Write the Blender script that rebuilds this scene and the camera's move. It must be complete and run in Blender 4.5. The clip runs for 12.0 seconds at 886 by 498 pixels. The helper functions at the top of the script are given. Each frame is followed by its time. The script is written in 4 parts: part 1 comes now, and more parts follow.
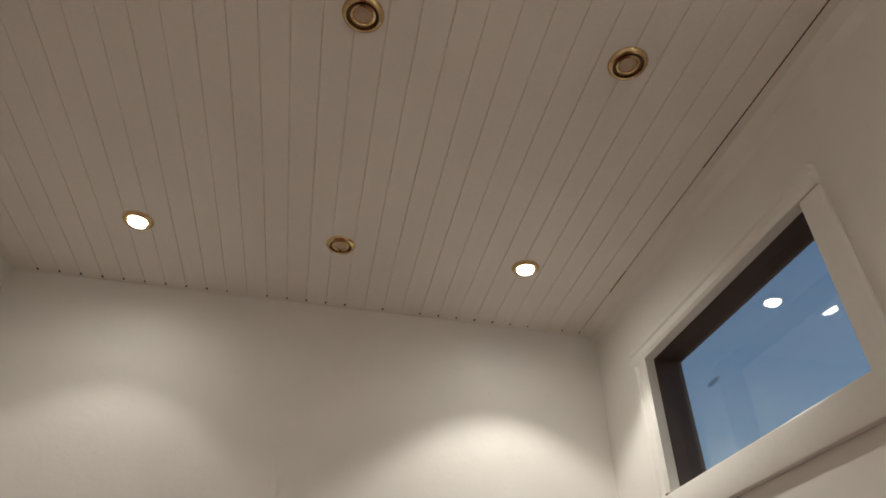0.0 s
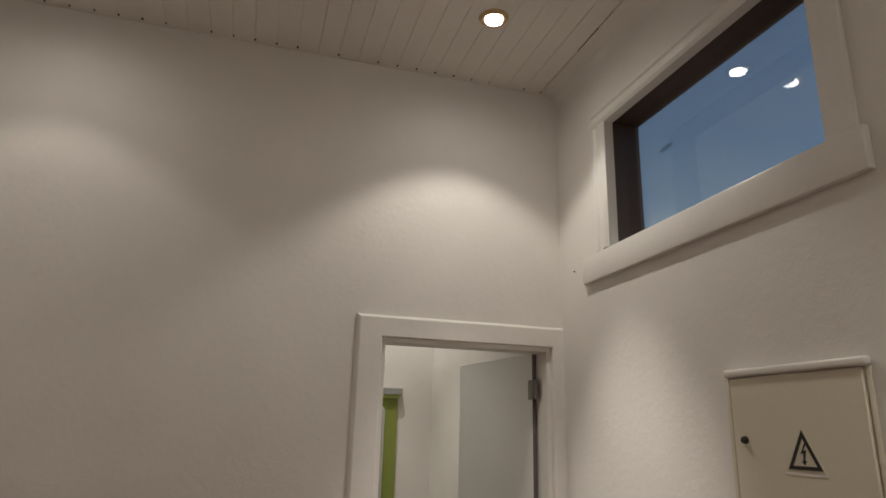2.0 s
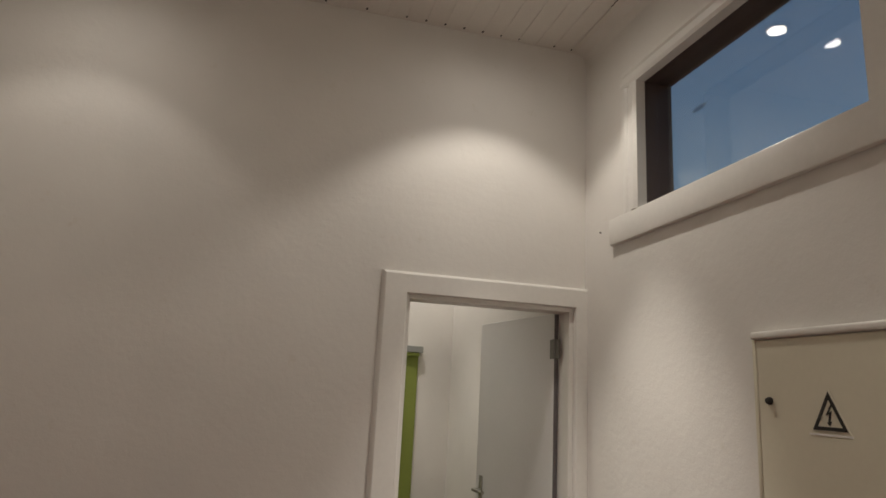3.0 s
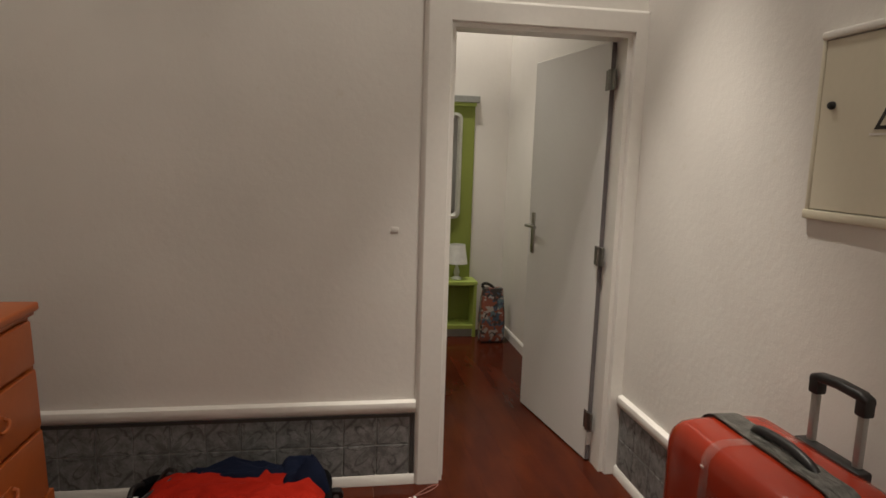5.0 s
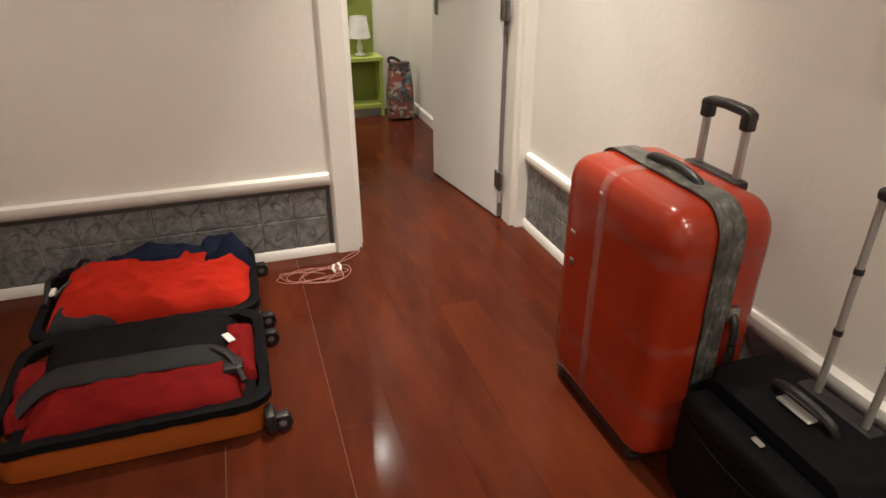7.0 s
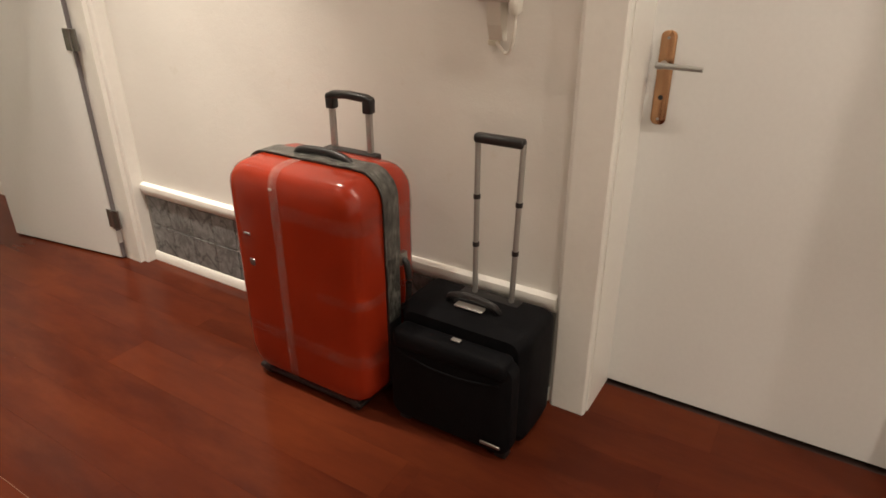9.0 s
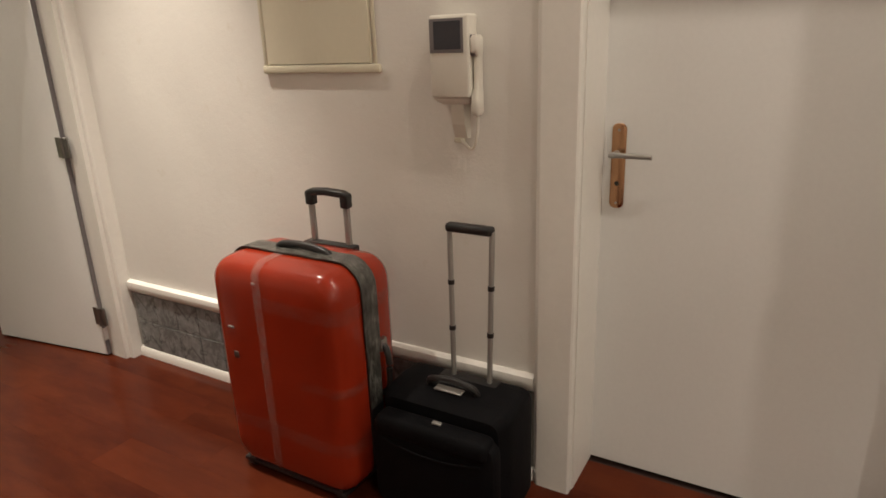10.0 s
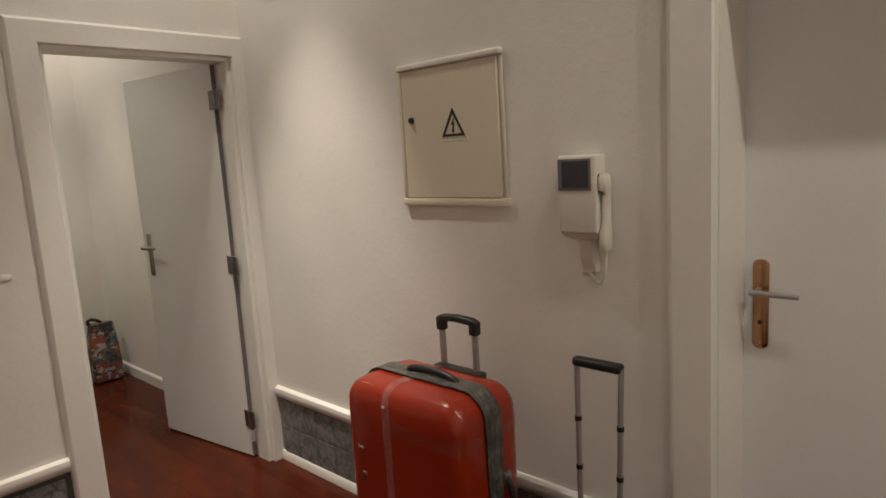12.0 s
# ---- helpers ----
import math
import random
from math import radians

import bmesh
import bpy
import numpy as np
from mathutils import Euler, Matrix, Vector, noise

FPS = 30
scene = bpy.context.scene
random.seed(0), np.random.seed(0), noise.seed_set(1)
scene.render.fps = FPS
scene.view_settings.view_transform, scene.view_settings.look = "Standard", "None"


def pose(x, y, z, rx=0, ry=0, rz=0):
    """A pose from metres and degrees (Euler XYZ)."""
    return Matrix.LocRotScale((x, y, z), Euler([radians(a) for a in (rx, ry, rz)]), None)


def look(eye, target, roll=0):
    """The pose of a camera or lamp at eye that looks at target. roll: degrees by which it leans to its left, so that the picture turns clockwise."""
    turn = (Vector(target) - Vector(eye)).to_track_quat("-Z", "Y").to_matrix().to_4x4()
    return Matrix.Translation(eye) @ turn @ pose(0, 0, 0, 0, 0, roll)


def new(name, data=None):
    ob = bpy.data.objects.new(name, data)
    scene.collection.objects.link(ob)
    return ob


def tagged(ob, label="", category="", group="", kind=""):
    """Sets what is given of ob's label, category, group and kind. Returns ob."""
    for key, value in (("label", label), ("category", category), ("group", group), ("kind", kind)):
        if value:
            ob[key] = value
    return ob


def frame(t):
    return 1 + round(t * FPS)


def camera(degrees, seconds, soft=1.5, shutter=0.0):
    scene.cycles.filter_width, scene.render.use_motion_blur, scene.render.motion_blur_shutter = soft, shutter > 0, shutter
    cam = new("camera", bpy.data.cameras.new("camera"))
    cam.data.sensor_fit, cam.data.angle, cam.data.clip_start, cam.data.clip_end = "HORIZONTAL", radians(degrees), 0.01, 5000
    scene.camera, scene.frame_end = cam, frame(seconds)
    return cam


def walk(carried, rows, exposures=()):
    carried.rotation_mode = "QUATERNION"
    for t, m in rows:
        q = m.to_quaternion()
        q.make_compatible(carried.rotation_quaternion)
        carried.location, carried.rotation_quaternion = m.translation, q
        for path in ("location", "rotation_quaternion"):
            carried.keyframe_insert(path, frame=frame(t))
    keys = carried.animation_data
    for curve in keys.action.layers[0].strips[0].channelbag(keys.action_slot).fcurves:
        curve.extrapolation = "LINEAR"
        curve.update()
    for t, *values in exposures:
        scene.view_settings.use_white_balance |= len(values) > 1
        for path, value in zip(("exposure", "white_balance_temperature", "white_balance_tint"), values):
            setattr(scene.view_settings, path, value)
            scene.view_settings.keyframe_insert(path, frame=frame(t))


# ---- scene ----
cam = camera(69.9, 12.0, soft=1.6)
PATH = [
    (0, (-1.355, -2.747, 1.647), (-1.055, -1.185, 2.859), 1.0),
    (0.5, (-1.34, -2.77, 1.692), (-1.013, -1.002, 2.569), 1.7),
    (1, (-1.342, -2.73, 1.647), (-0.951, -0.894, 2.336), 2.0),
    (1.5, (-1.345, -2.717, 1.638), (-0.896, -0.873, 2.27), 1.9),
    (2, (-1.376, -2.691, 1.647), (-0.837, -0.844, 2.193), 1.5),
    (2.5, (-1.38, -2.681, 1.629), (-0.817, -0.826, 2.123), 2.3),
    (2.7, (-1.406, -2.685, 1.63), (-0.886, -0.813, 2.106), 3.0),
    (4.3, (-1.367, -2.68, 1.545), (-0.916, -0.736, 1.67), 3.2),
    (4.5, (-1.352, -2.673, 1.538), (-0.93, -0.719, 1.599), 2.6),
    (5, (-1.317, -2.68, 1.474), (-0.988, -0.729, 1.182), 1.8),
    (5.2, (-1.269, -2.694, 1.463), (-1.032, -0.745, 1.081), 1.2),
    (5.5, (-1.213, -2.711, 1.425), (-1.06, -0.79, 0.889), 1.1),
    (6, (-1.152, -2.716, 1.402), (-1.059, -0.882, 0.609), 1.6),
    (6.5, (-1.175, -2.698, 1.399), (-0.932, -0.934, 0.489), 3.6),
    (7, (-1.305, -2.695, 1.363), (-0.757, -0.998, 0.457), -0.2),
    (7.2, (-1.357, -2.708, 1.338), (-0.54, -1.139, 0.404), -1.5),
    (7.5, (-1.406, -2.694, 1.342), (-0.33, -1.329, 0.352), 2.0),
    (7.7, (-1.408, -2.656, 1.333), (-0.222, -1.41, 0.313), 1.4),
    (9.3, (-1.686, -2.707, 1.393), (-0.13, -1.751, 0.577), -0.4),
    (9.5, (-1.698, -2.722, 1.413), (-0.162, -1.69, 0.654), -1.2),
    (9.8, (-1.73, -2.73, 1.389), (-0.16, -1.678, 0.735), -2.7),
    (10, (-1.692, -2.757, 1.414), (-0.053, -1.793, 0.793), -2.1),
    (10.3, (-1.716, -2.774, 1.439), (0.036, -1.966, 0.911), 0.5),
    (10.5, (-1.69, -2.789, 1.452), (0.093, -1.997, 1.011), 0.3),
    (11, (-1.71, -2.805, 1.466), (-0.024, -1.787, 1.118), -2.0),
    (11.5, (-1.708, -2.806, 1.481), (-0.04, -1.769, 1.099), -2.4),
    (12, (-1.672, -2.801, 1.518), (-0.226, -1.452, 1.217), -3.6),
]
EXPOSURES = [(0.0, 0.45, 6150, 8), (0.5, 0.18, 6200, 8.5), (1.0, 0.02, 6200, 9.5), (2.7, -0.07, 6300, 10.5), (4.5, -0.08, 6450, 11), (5.5, 0.31, 6500, 10.5), (6.5, 0.91, 6500, 10), (7.5, 1.15, 6600, 10), (9.5, 0.91, 6800, 11.5), (10.5, 0.47, 6700, 11.5), (11.5, 0.31, 6650, 11), (12.0, 0.17, 6600, 11)]
walk(cam, [(t, look(eye, target, roll)) for t, eye, target, roll in PATH], EXPOSURES)


# ---- world ----
world = bpy.data.worlds.new("dusk")
scene.world = world
world.use_nodes = True
wn = world.node_tree
sky = wn.nodes.new("ShaderNodeTexSky")
sky.sky_type, sky.sun_disc = "NISHITA", False
sky.sun_elevation, sky.sun_rotation = radians(1.0), radians(250)
sky.ozone_density, sky.dust_density = 2.2, 0.3
wn.links.new(sky.outputs[0], wn.nodes["Background"].inputs[0])
wn.nodes["Background"].inputs[1].default_value = 0.3

CEIL = 3.327         # height of the boarded ceiling
WEST, SOUTH = -2.86, -4.7
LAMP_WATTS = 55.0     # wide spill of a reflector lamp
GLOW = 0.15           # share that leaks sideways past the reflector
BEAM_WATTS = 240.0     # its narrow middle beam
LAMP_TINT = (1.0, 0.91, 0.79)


def down_light(name, x, y, z, watts, size=97, tint=LAMP_TINT, blend=0.35, aim=(0.0, 0.0)):
    data = bpy.data.lights.new(name, "SPOT")
    data.energy, data.color, data.spot_size, data.spot_blend, data.shadow_soft_size = watts, tint, radians(size), blend, 0.034
    ob = new(name, data)
    ob.matrix_basis = look((x, y, z), (x + aim[0], y + aim[1], 0.0))
    return ob


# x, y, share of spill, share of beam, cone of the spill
# Last two are unseen fill lamps, added to lift the room's light.
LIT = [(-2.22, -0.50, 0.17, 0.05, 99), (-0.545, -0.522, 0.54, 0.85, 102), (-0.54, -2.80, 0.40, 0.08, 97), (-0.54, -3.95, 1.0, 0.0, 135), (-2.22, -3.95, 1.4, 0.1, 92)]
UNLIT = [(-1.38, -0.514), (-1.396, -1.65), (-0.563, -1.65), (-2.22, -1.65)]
# Second one is unseen, added to even out the far room's light.
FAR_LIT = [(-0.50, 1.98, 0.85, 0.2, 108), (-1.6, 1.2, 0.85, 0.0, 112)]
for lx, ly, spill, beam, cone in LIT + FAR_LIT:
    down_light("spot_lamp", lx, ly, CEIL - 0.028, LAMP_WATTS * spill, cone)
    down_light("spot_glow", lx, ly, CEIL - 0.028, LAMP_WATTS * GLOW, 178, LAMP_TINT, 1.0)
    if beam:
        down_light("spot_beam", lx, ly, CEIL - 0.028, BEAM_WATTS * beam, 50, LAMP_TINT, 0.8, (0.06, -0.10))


# ---- materials ----
class Nodes:
    def __init__(self, name):
        self.mat = bpy.data.materials.new(name)
        self.mat.use_nodes = True
        self.tree = self.mat.node_tree
        self.bsdf = self.tree.nodes["Principled BSDF"]
        self.pos = self.tree.nodes.new("ShaderNodeNewGeometry").outputs["Position"]

    def add(self, kind, **sockets):
        node = self.tree.nodes.new(kind)
        for key, value in sockets.items():
            self.set(node, key.replace("_", " "), value)
        return node

    def set(self, node, key, value):
        sock = node.inputs[int(key)] if key.isdigit() else node.inputs[key]
        if isinstance(value, bpy.types.NodeSocket):
            self.tree.links.new(value, sock)
        else:
            sock.default_value = value

    def math(self, op, a, b=0.0, c=0.0):
        node = self.tree.nodes.new("ShaderNodeMath")
        node.operation = op
        for i, v in enumerate((a, b, c)):
            self.set(node, str(i), v)
        return node.outputs[0]

    def noise(self, scale, detail=4.0, rough=0.55, vector=None, stretch=None):
        v = vector or self.pos
        if stretch:
            m = self.tree.nodes.new("ShaderNodeMapping")
            m.inputs["Scale"].default_value = stretch
            self.tree.links.new(v, m.inputs[0])
            v = m.outputs[0]
        n = self.add("ShaderNodeTexNoise", Vector=v, Scale=scale, Detail=detail, Roughness=rough)
        return n.outputs["Fac"]

    def ramp(self, fac, *stops):
        n = self.tree.nodes.new("ShaderNodeValToRGB")
        self.set(n, "Fac", fac)
        els = n.color_ramp.elements
        while len(els) < len(stops):
            els.new(0.5)
        for e, (p, c) in zip(els, stops):
            e.position = p
            e.color = (*c, 1) if len(c) == 3 else c
        return n.outputs[0]

    def mix(self, fac, a, b, blend="MIX"):
        n = self.tree.nodes.new("ShaderNodeMix")
        n.data_type, n.blend_type = "RGBA", blend
        for i, v in ((0, fac), (6, a), (7, b)):
            sock = n.inputs[i]
            if isinstance(v, bpy.types.NodeSocket):
                self.tree.links.new(v, sock)
            else:
                sock.default_value = v if i == 0 else (*v, 1)
        return n.outputs[2]

    def bump(self, height, strength, distance):
        n = self.add("ShaderNodeBump", Height=height, Strength=strength, Distance=distance)
        self.set(self.bsdf, "Normal", n.outputs[0])

    def done(self, **sockets):
        for key, value in sockets.items():
            self.set(self.bsdf, key.replace("_", " "), value)
        return self.mat


def grey(v):
    return (v, v, v)


def shade(c, k):
    return tuple(min(1, v * k) for v in c)


def paint(name, colour, rough=0.45, grain=0.1, bump=0.15, scale=60.0, metallic=0.0, bump_dist=0.002):
    """Plain painted or moulded surface: slow stains, fine grain and fine relief."""
    n = Nodes(name)
    slow, fine = n.noise(2.2, 3), n.noise(scale, 3)
    f = n.math("ADD", n.math("MULTIPLY", slow, 0.6), n.math("MULTIPLY", fine, 0.4))
    col = n.ramp(f, (0.3, shade(colour, 1 - grain)), (0.7, shade(colour, 1 + grain)))
    n.bump(fine, bump, bump_dist)
    r = n.math("MULTIPLY_ADD", slow, 0.2, rough - 0.1)
    return n.done(Base_Color=col, Roughness=r, Metallic=metallic)


def plaster(name, colour):
    """Rough-cast white wall paint over lumpy plaster."""
    n = Nodes(name)
    slow, mid, fine = n.noise(1.3, 4), n.noise(34, 3), n.noise(150, 3)
    col = n.ramp(slow, (0.3, shade(colour, 0.93)), (0.7, shade(colour, 1.04)))
    scuff = n.ramp(n.noise(9, 6, 0.7), (0.62, grey(1)), (0.75, (0.93, 0.91, 0.87)))
    col = n.mix(1.0, col, scuff, "MULTIPLY")
    h = n.math("ADD", n.math("MULTIPLY", mid, 0.8), n.math("MULTIPLY", fine, 0.35))
    n.bump(h, 0.28, 0.005)
    return n.done(Base_Color=col, Roughness=0.62)


def plank_wood(name, *tones):
    """Reddish varnished hardwood, grain along y, tone changing from plank to plank."""
    n = Nodes(name)
    rnd = n.tree.nodes.new("ShaderNodeObjectInfo").outputs["Random"]
    shift = n.add("ShaderNodeCombineXYZ", X=n.math("MULTIPLY", rnd, 37.0), Y=n.math("MULTIPLY", rnd, 91.0))
    v = n.add("ShaderNodeVectorMath")
    v.operation = "ADD"
    n.set(v, "0", n.pos)
    n.set(v, "1", shift.outputs[0])
    grain = n.noise(1.0, 8, 0.65, v.outputs[0], (55, 2.5, 1))
    slow = n.noise(1.0, 3, 0.5, v.outputs[0], (7, 1.2, 1))
    tone = n.ramp(rnd, *tones)
    col = n.mix(n.math("MULTIPLY", grain, 0.55), tone, (0.030, 0.007, 0.005))
    col = n.mix(n.math("MULTIPLY", slow, 0.25), col, (0.12, 0.027, 0.010))
    n.bump(grain, 0.06, 0.002)
    wear = n.noise(1.0, 4, 0.6, v.outputs[0], (8, 2, 1))
    col = n.mix(n.ramp(wear, (0.40, grey(0)), (0.66, grey(0.45))), col, (0.105, 0.021, 0.008))
    patch = n.noise(1.0, 5, 0.6, None, (5.5, 1.7, 1))
    col = n.mix(n.ramp(patch, (0.47, grey(0)), (0.72, grey(0.5))), col, (0.125, 0.028, 0.010))
    rough = n.math("MULTIPLY_ADD", wear, 0.16, 0.07)
    return n.done(Base_Color=col, Roughness=rough, Specular_IOR_Level=0.09)


def flower_tile(name, axis):
    """Grey glazed tile with dark petals that meet at the corner of four tiles."""
    n = Nodes(name)
    sep = n.add("ShaderNodeSeparateXYZ", Vector=n.pos)
    u = sep.outputs[axis]
    wob = n.math("MULTIPLY_ADD", n.noise(38, 3), 0.034, -0.017)
    u = n.math("ADD", n.math("SUBTRACT", n.math("FLOORED_MODULO", n.math("ADD", u, 1.72 + 0.145 + 29 * 0.29), 0.29), 0.145), wob)
    w = n.math("ADD", n.math("SUBTRACT", sep.outputs[2], 0.19), wob)
    r = n.math("SQRT", n.math("ADD", n.math("MULTIPLY", u, u), n.math("MULTIPLY", w, w)))
    ang = n.math("ARCTAN2", w, u)
    petal = n.math("MULTIPLY", n.math("ABSOLUTE", n.math("COSINE", n.math("MULTIPLY", ang, 4.0))), 0.125)
    line = n.math("ABSOLUTE", n.math("SUBTRACT", r, petal))
    edge = n.ramp(line, (0.003, grey(1)), (0.011, grey(0)))
    inner = n.math("MULTIPLY", n.math("LESS_THAN", r, n.math("MULTIPLY", petal, 0.6)), 0.55)
    corner = n.math("ABSOLUTE", n.math("SUBTRACT", n.math("ADD", n.math("ABSOLUTE", u), n.math("ABSOLUTE", w)), 0.215))
    curl = n.ramp(corner, (0.004, grey(0.9)), (0.012, grey(0)))
    base = n.ramp(n.noise(30, 5, 0.7), (0.3, (0.105, 0.107, 0.108)), (0.7, (0.29, 0.292, 0.288)))
    fac = n.math("MAXIMUM", n.math("MAXIMUM", edge, curl), inner)
    col = n.mix(n.math("MULTIPLY", fac, 0.62), base, (0.035, 0.035, 0.037))
    n.bump(fac, 0.3, 0.003)
    return n.done(Base_Color=col, Roughness=0.42)


def glass(name, tint=(1, 1, 1), gloss=0.09):
    n = Nodes(name)
    clear = n.add("ShaderNodeBsdfTransparent", Color=(*tint, 1))
    shine = n.add("ShaderNodeBsdfGlossy", Roughness=0.0)
    m = n.add("ShaderNodeMixShader")
    n.set(m, "0", gloss)
    n.set(m, "1", clear.outputs[0])
    n.set(m, "2", shine.outputs[0])
    n.tree.links.new(m.outputs[0], n.tree.nodes["Material Output"].inputs[0])
    return n.mat


def tape_film(name, milk=1.0):
    """Clear packing film: mostly see-through, with creased shine."""
    n = Nodes(name)
    clear = n.add("ShaderNodeBsdfTransparent", Color=(0.975, 0.96, 0.95, 1))
    milky = n.add("ShaderNodeBsdfPrincipled")
    n.set(milky, "Base Color", (0.62, 0.5, 0.46, 1))
    n.set(milky, "Roughness", 0.18)
    b = n.add("ShaderNodeBump", Height=n.noise(70, 4), Strength=0.8, Distance=0.004)
    n.set(milky, "Normal", b.outputs[0])
    m = n.add("ShaderNodeMixShader")
    n.set(m, "0", n.ramp(n.noise(30, 5, 0.75), (0.36, grey(0.03 * milk)), (0.52, grey(0.10 * milk)), (0.74, grey(0.34 * milk))))
    n.set(m, "1", clear.outputs[0])
    n.set(m, "2", milky.outputs[0])
    n.tree.links.new(m.outputs[0], n.tree.nodes["Material Output"].inputs[0])
    return n.mat


def grey_tape(name):
    """Glossy grey tape: long creases that catch the light, glossy streaks painted paler."""
    n = Nodes(name)
    crease = n.noise(1.0, 5, 0.65, None, (110, 24, 24))
    scuff = n.noise(24, 4, 0.7)
    col = n.ramp(n.math("ADD", n.math("MULTIPLY", crease, 0.5), n.math("MULTIPLY", scuff, 0.5)), (0.36, (0.032, 0.031, 0.028)), (0.52, (0.085, 0.083, 0.074)), (0.68, (0.20, 0.195, 0.175)))
    n.bump(crease, 1.0, 0.006)
    return n.done(Base_Color=col, Roughness=n.math("MULTIPLY_ADD", scuff, 0.2, 0.1))


def glow(name, colour, strength):
    n = Nodes(name)
    return n.done(Base_Color=(0.8, 0.8, 0.8, 1), Emission_Color=(*colour, 1), Emission_Strength=strength)


def cloth(name, colour, scale=400.0, rough=0.9, sheen=0.06):
    n = Nodes(name)
    weave, fold = n.noise(scale, 2), n.noise(14, 4)
    col = n.ramp(n.math("ADD", n.math("MULTIPLY", weave, 0.5), n.math("MULTIPLY", fold, 0.5)), (0.3, shade(colour, 0.75)), (0.7, shade(colour, 1.2)))
    n.bump(n.math("ADD", n.math("MULTIPLY", weave, 0.4), fold), 0.5, 0.006)
    return n.done(Base_Color=col, Roughness=rough, Specular_IOR_Level=sheen)


def print_cloth(name):
    """Shopping-bag print: patches of blue, orange, white and dark."""
    n = Nodes(name)
    warp = n.add("ShaderNodeTexNoise", Vector=n.pos, Scale=30.0, Detail=2.0)
    bent = n.mix(0.06, n.pos, warp.outputs["Color"])
    vor = n.add("ShaderNodeTexVoronoi", Vector=bent, Scale=38.0)
    sep = n.add("ShaderNodeSeparateColor", Color=vor.outputs["Color"])
    col = n.ramp(sep.outputs[0], (0.0, (0.26, 0.08, 0.05)), (0.22, (0.05, 0.09, 0.14)), (0.36, (0.40, 0.37, 0.33)), (0.54, (0.04, 0.035, 0.035)), (0.74, (0.24, 0.07, 0.05)), (0.88, (0.12, 0.19, 0.22)))
    n.tree.nodes[-1].color_ramp.interpolation = "CONSTANT"
    n.bump(n.noise(25, 3), 0.5, 0.01)
    return n.done(Base_Color=col, Roughness=0.4)


M_WALL = plaster("wall_paint", (0.80, 0.775, 0.73))
M_CEIL = paint("ceiling_paint", (0.78, 0.745, 0.69), 0.5, 0.05, 0.1, 90)
M_TRIM = paint("white_gloss_trim", (0.80, 0.78, 0.735), 0.35, 0.04, 0.1, 50)
M_DOOR = paint("white_door_paint", (0.79, 0.79, 0.775), 0.38, 0.03, 0.08, 70)
M_FLOOR = plank_wood("red_hardwood", (0.0, (0.050, 0.010, 0.005)), (0.5, (0.060, 0.012, 0.006)), (0.85, (0.072, 0.0145, 0.006)), (1.0, (0.092, 0.019, 0.007)))
M_FLOOR_WARM = plank_wood("orange_hardwood", (0.0, (0.082, 0.017, 0.007)), (1.0, (0.095, 0.020, 0.008)))
M_GAP = paint("joint_dark", (0.03, 0.012, 0.008), 0.8)
M_SEAM = paint("pale_filler", (0.17, 0.075, 0.045), 0.7)
M_TILE_N = flower_tile("flower_tile_north", 0)
M_TILE_E = flower_tile("flower_tile_east", 1)
M_GROUT = paint("pale_grout", (0.30, 0.29, 0.27), 0.85)
M_EDGE = paint("dark_edging", (0.05, 0.047, 0.045), 0.5)
M_CRACK = paint("brown_crack", (0.10, 0.08, 0.06), 0.8)
M_REVEAL = paint("dark_brown_frame", (0.085, 0.062, 0.055), 0.45)
M_GLASS = glass("window_glass")
M_DIRT = glass("glass_dirt", (0.5, 0.52, 0.55), 0.02)
M_BRASS = paint("tarnished_brass", (0.62, 0.45, 0.24), 0.28, 0.2, 0.1, 80, 1.0)
M_RING_SHADE = paint("ring_gap_shade", (0.10, 0.06, 0.03), 0.5, 0.2)
M_BULB_OFF = paint("dead_bulb", (0.52, 0.40, 0.28), 0.3)
M_BULB_ON = glow("lit_bulb", (1.0, 0.95, 0.86), 14)
M_STEEL = paint("brushed_steel", (0.42, 0.41, 0.39), 0.35, 0.1, 0.1, 120, 1.0)
M_HINGE = paint("dull_dark_steel", (0.26, 0.255, 0.24), 0.4, 0.15, 0.1, 120, 1.0)
M_CHROME = paint("chrome_tube", (0.38, 0.37, 0.35), 0.34, 0.05, 0.03, 60, 0.55)
M_COPPER = paint("polished_copper", (0.44, 0.25, 0.14), 0.2, 0.25, 0.05, 25, 1.0)
M_CREAM = paint("cream_enamel", (0.70, 0.655, 0.52), 0.4, 0.03, 0.05, 60)
M_IVORY = paint("ivory_plastic", (0.73, 0.70, 0.63), 0.35, 0.03, 0.05, 60)
M_SCREEN = paint("dark_screen", (0.045, 0.045, 0.055), 0.15, 0.1, 0.0)
M_BEZEL = paint("grey_bezel", (0.17, 0.155, 0.16), 0.4)
M_BLACK = paint("black_plastic", (0.014, 0.013, 0.013), 0.4, 0.2, 0.1, 90)
M_INK = paint("black_ink", (0.02, 0.018, 0.016), 0.6)
M_LABEL = paint("pale_label", (0.66, 0.62, 0.50), 0.5)
M_WHITE = paint("white_plastic", (0.75, 0.74, 0.72), 0.4)
M_RED = paint("glossy_red_shell", (0.29, 0.025, 0.008), 0.22, 0.08, 0.16, 9)
M_TAPE = tape_film("clear_tape", 0.8)
M_TAPE_THIN = tape_film("thin_clear_tape", 0.22)
M_TAPE_GLINT = paint("film_glint", (0.62, 0.50, 0.45), 0.12, 0.2, 0.6, 90)
M_GREYTAPE = grey_tape("creased_grey_tape")
M_NYLON = cloth("black_nylon", (0.006, 0.006, 0.007), 300, 0.62, 0.07)
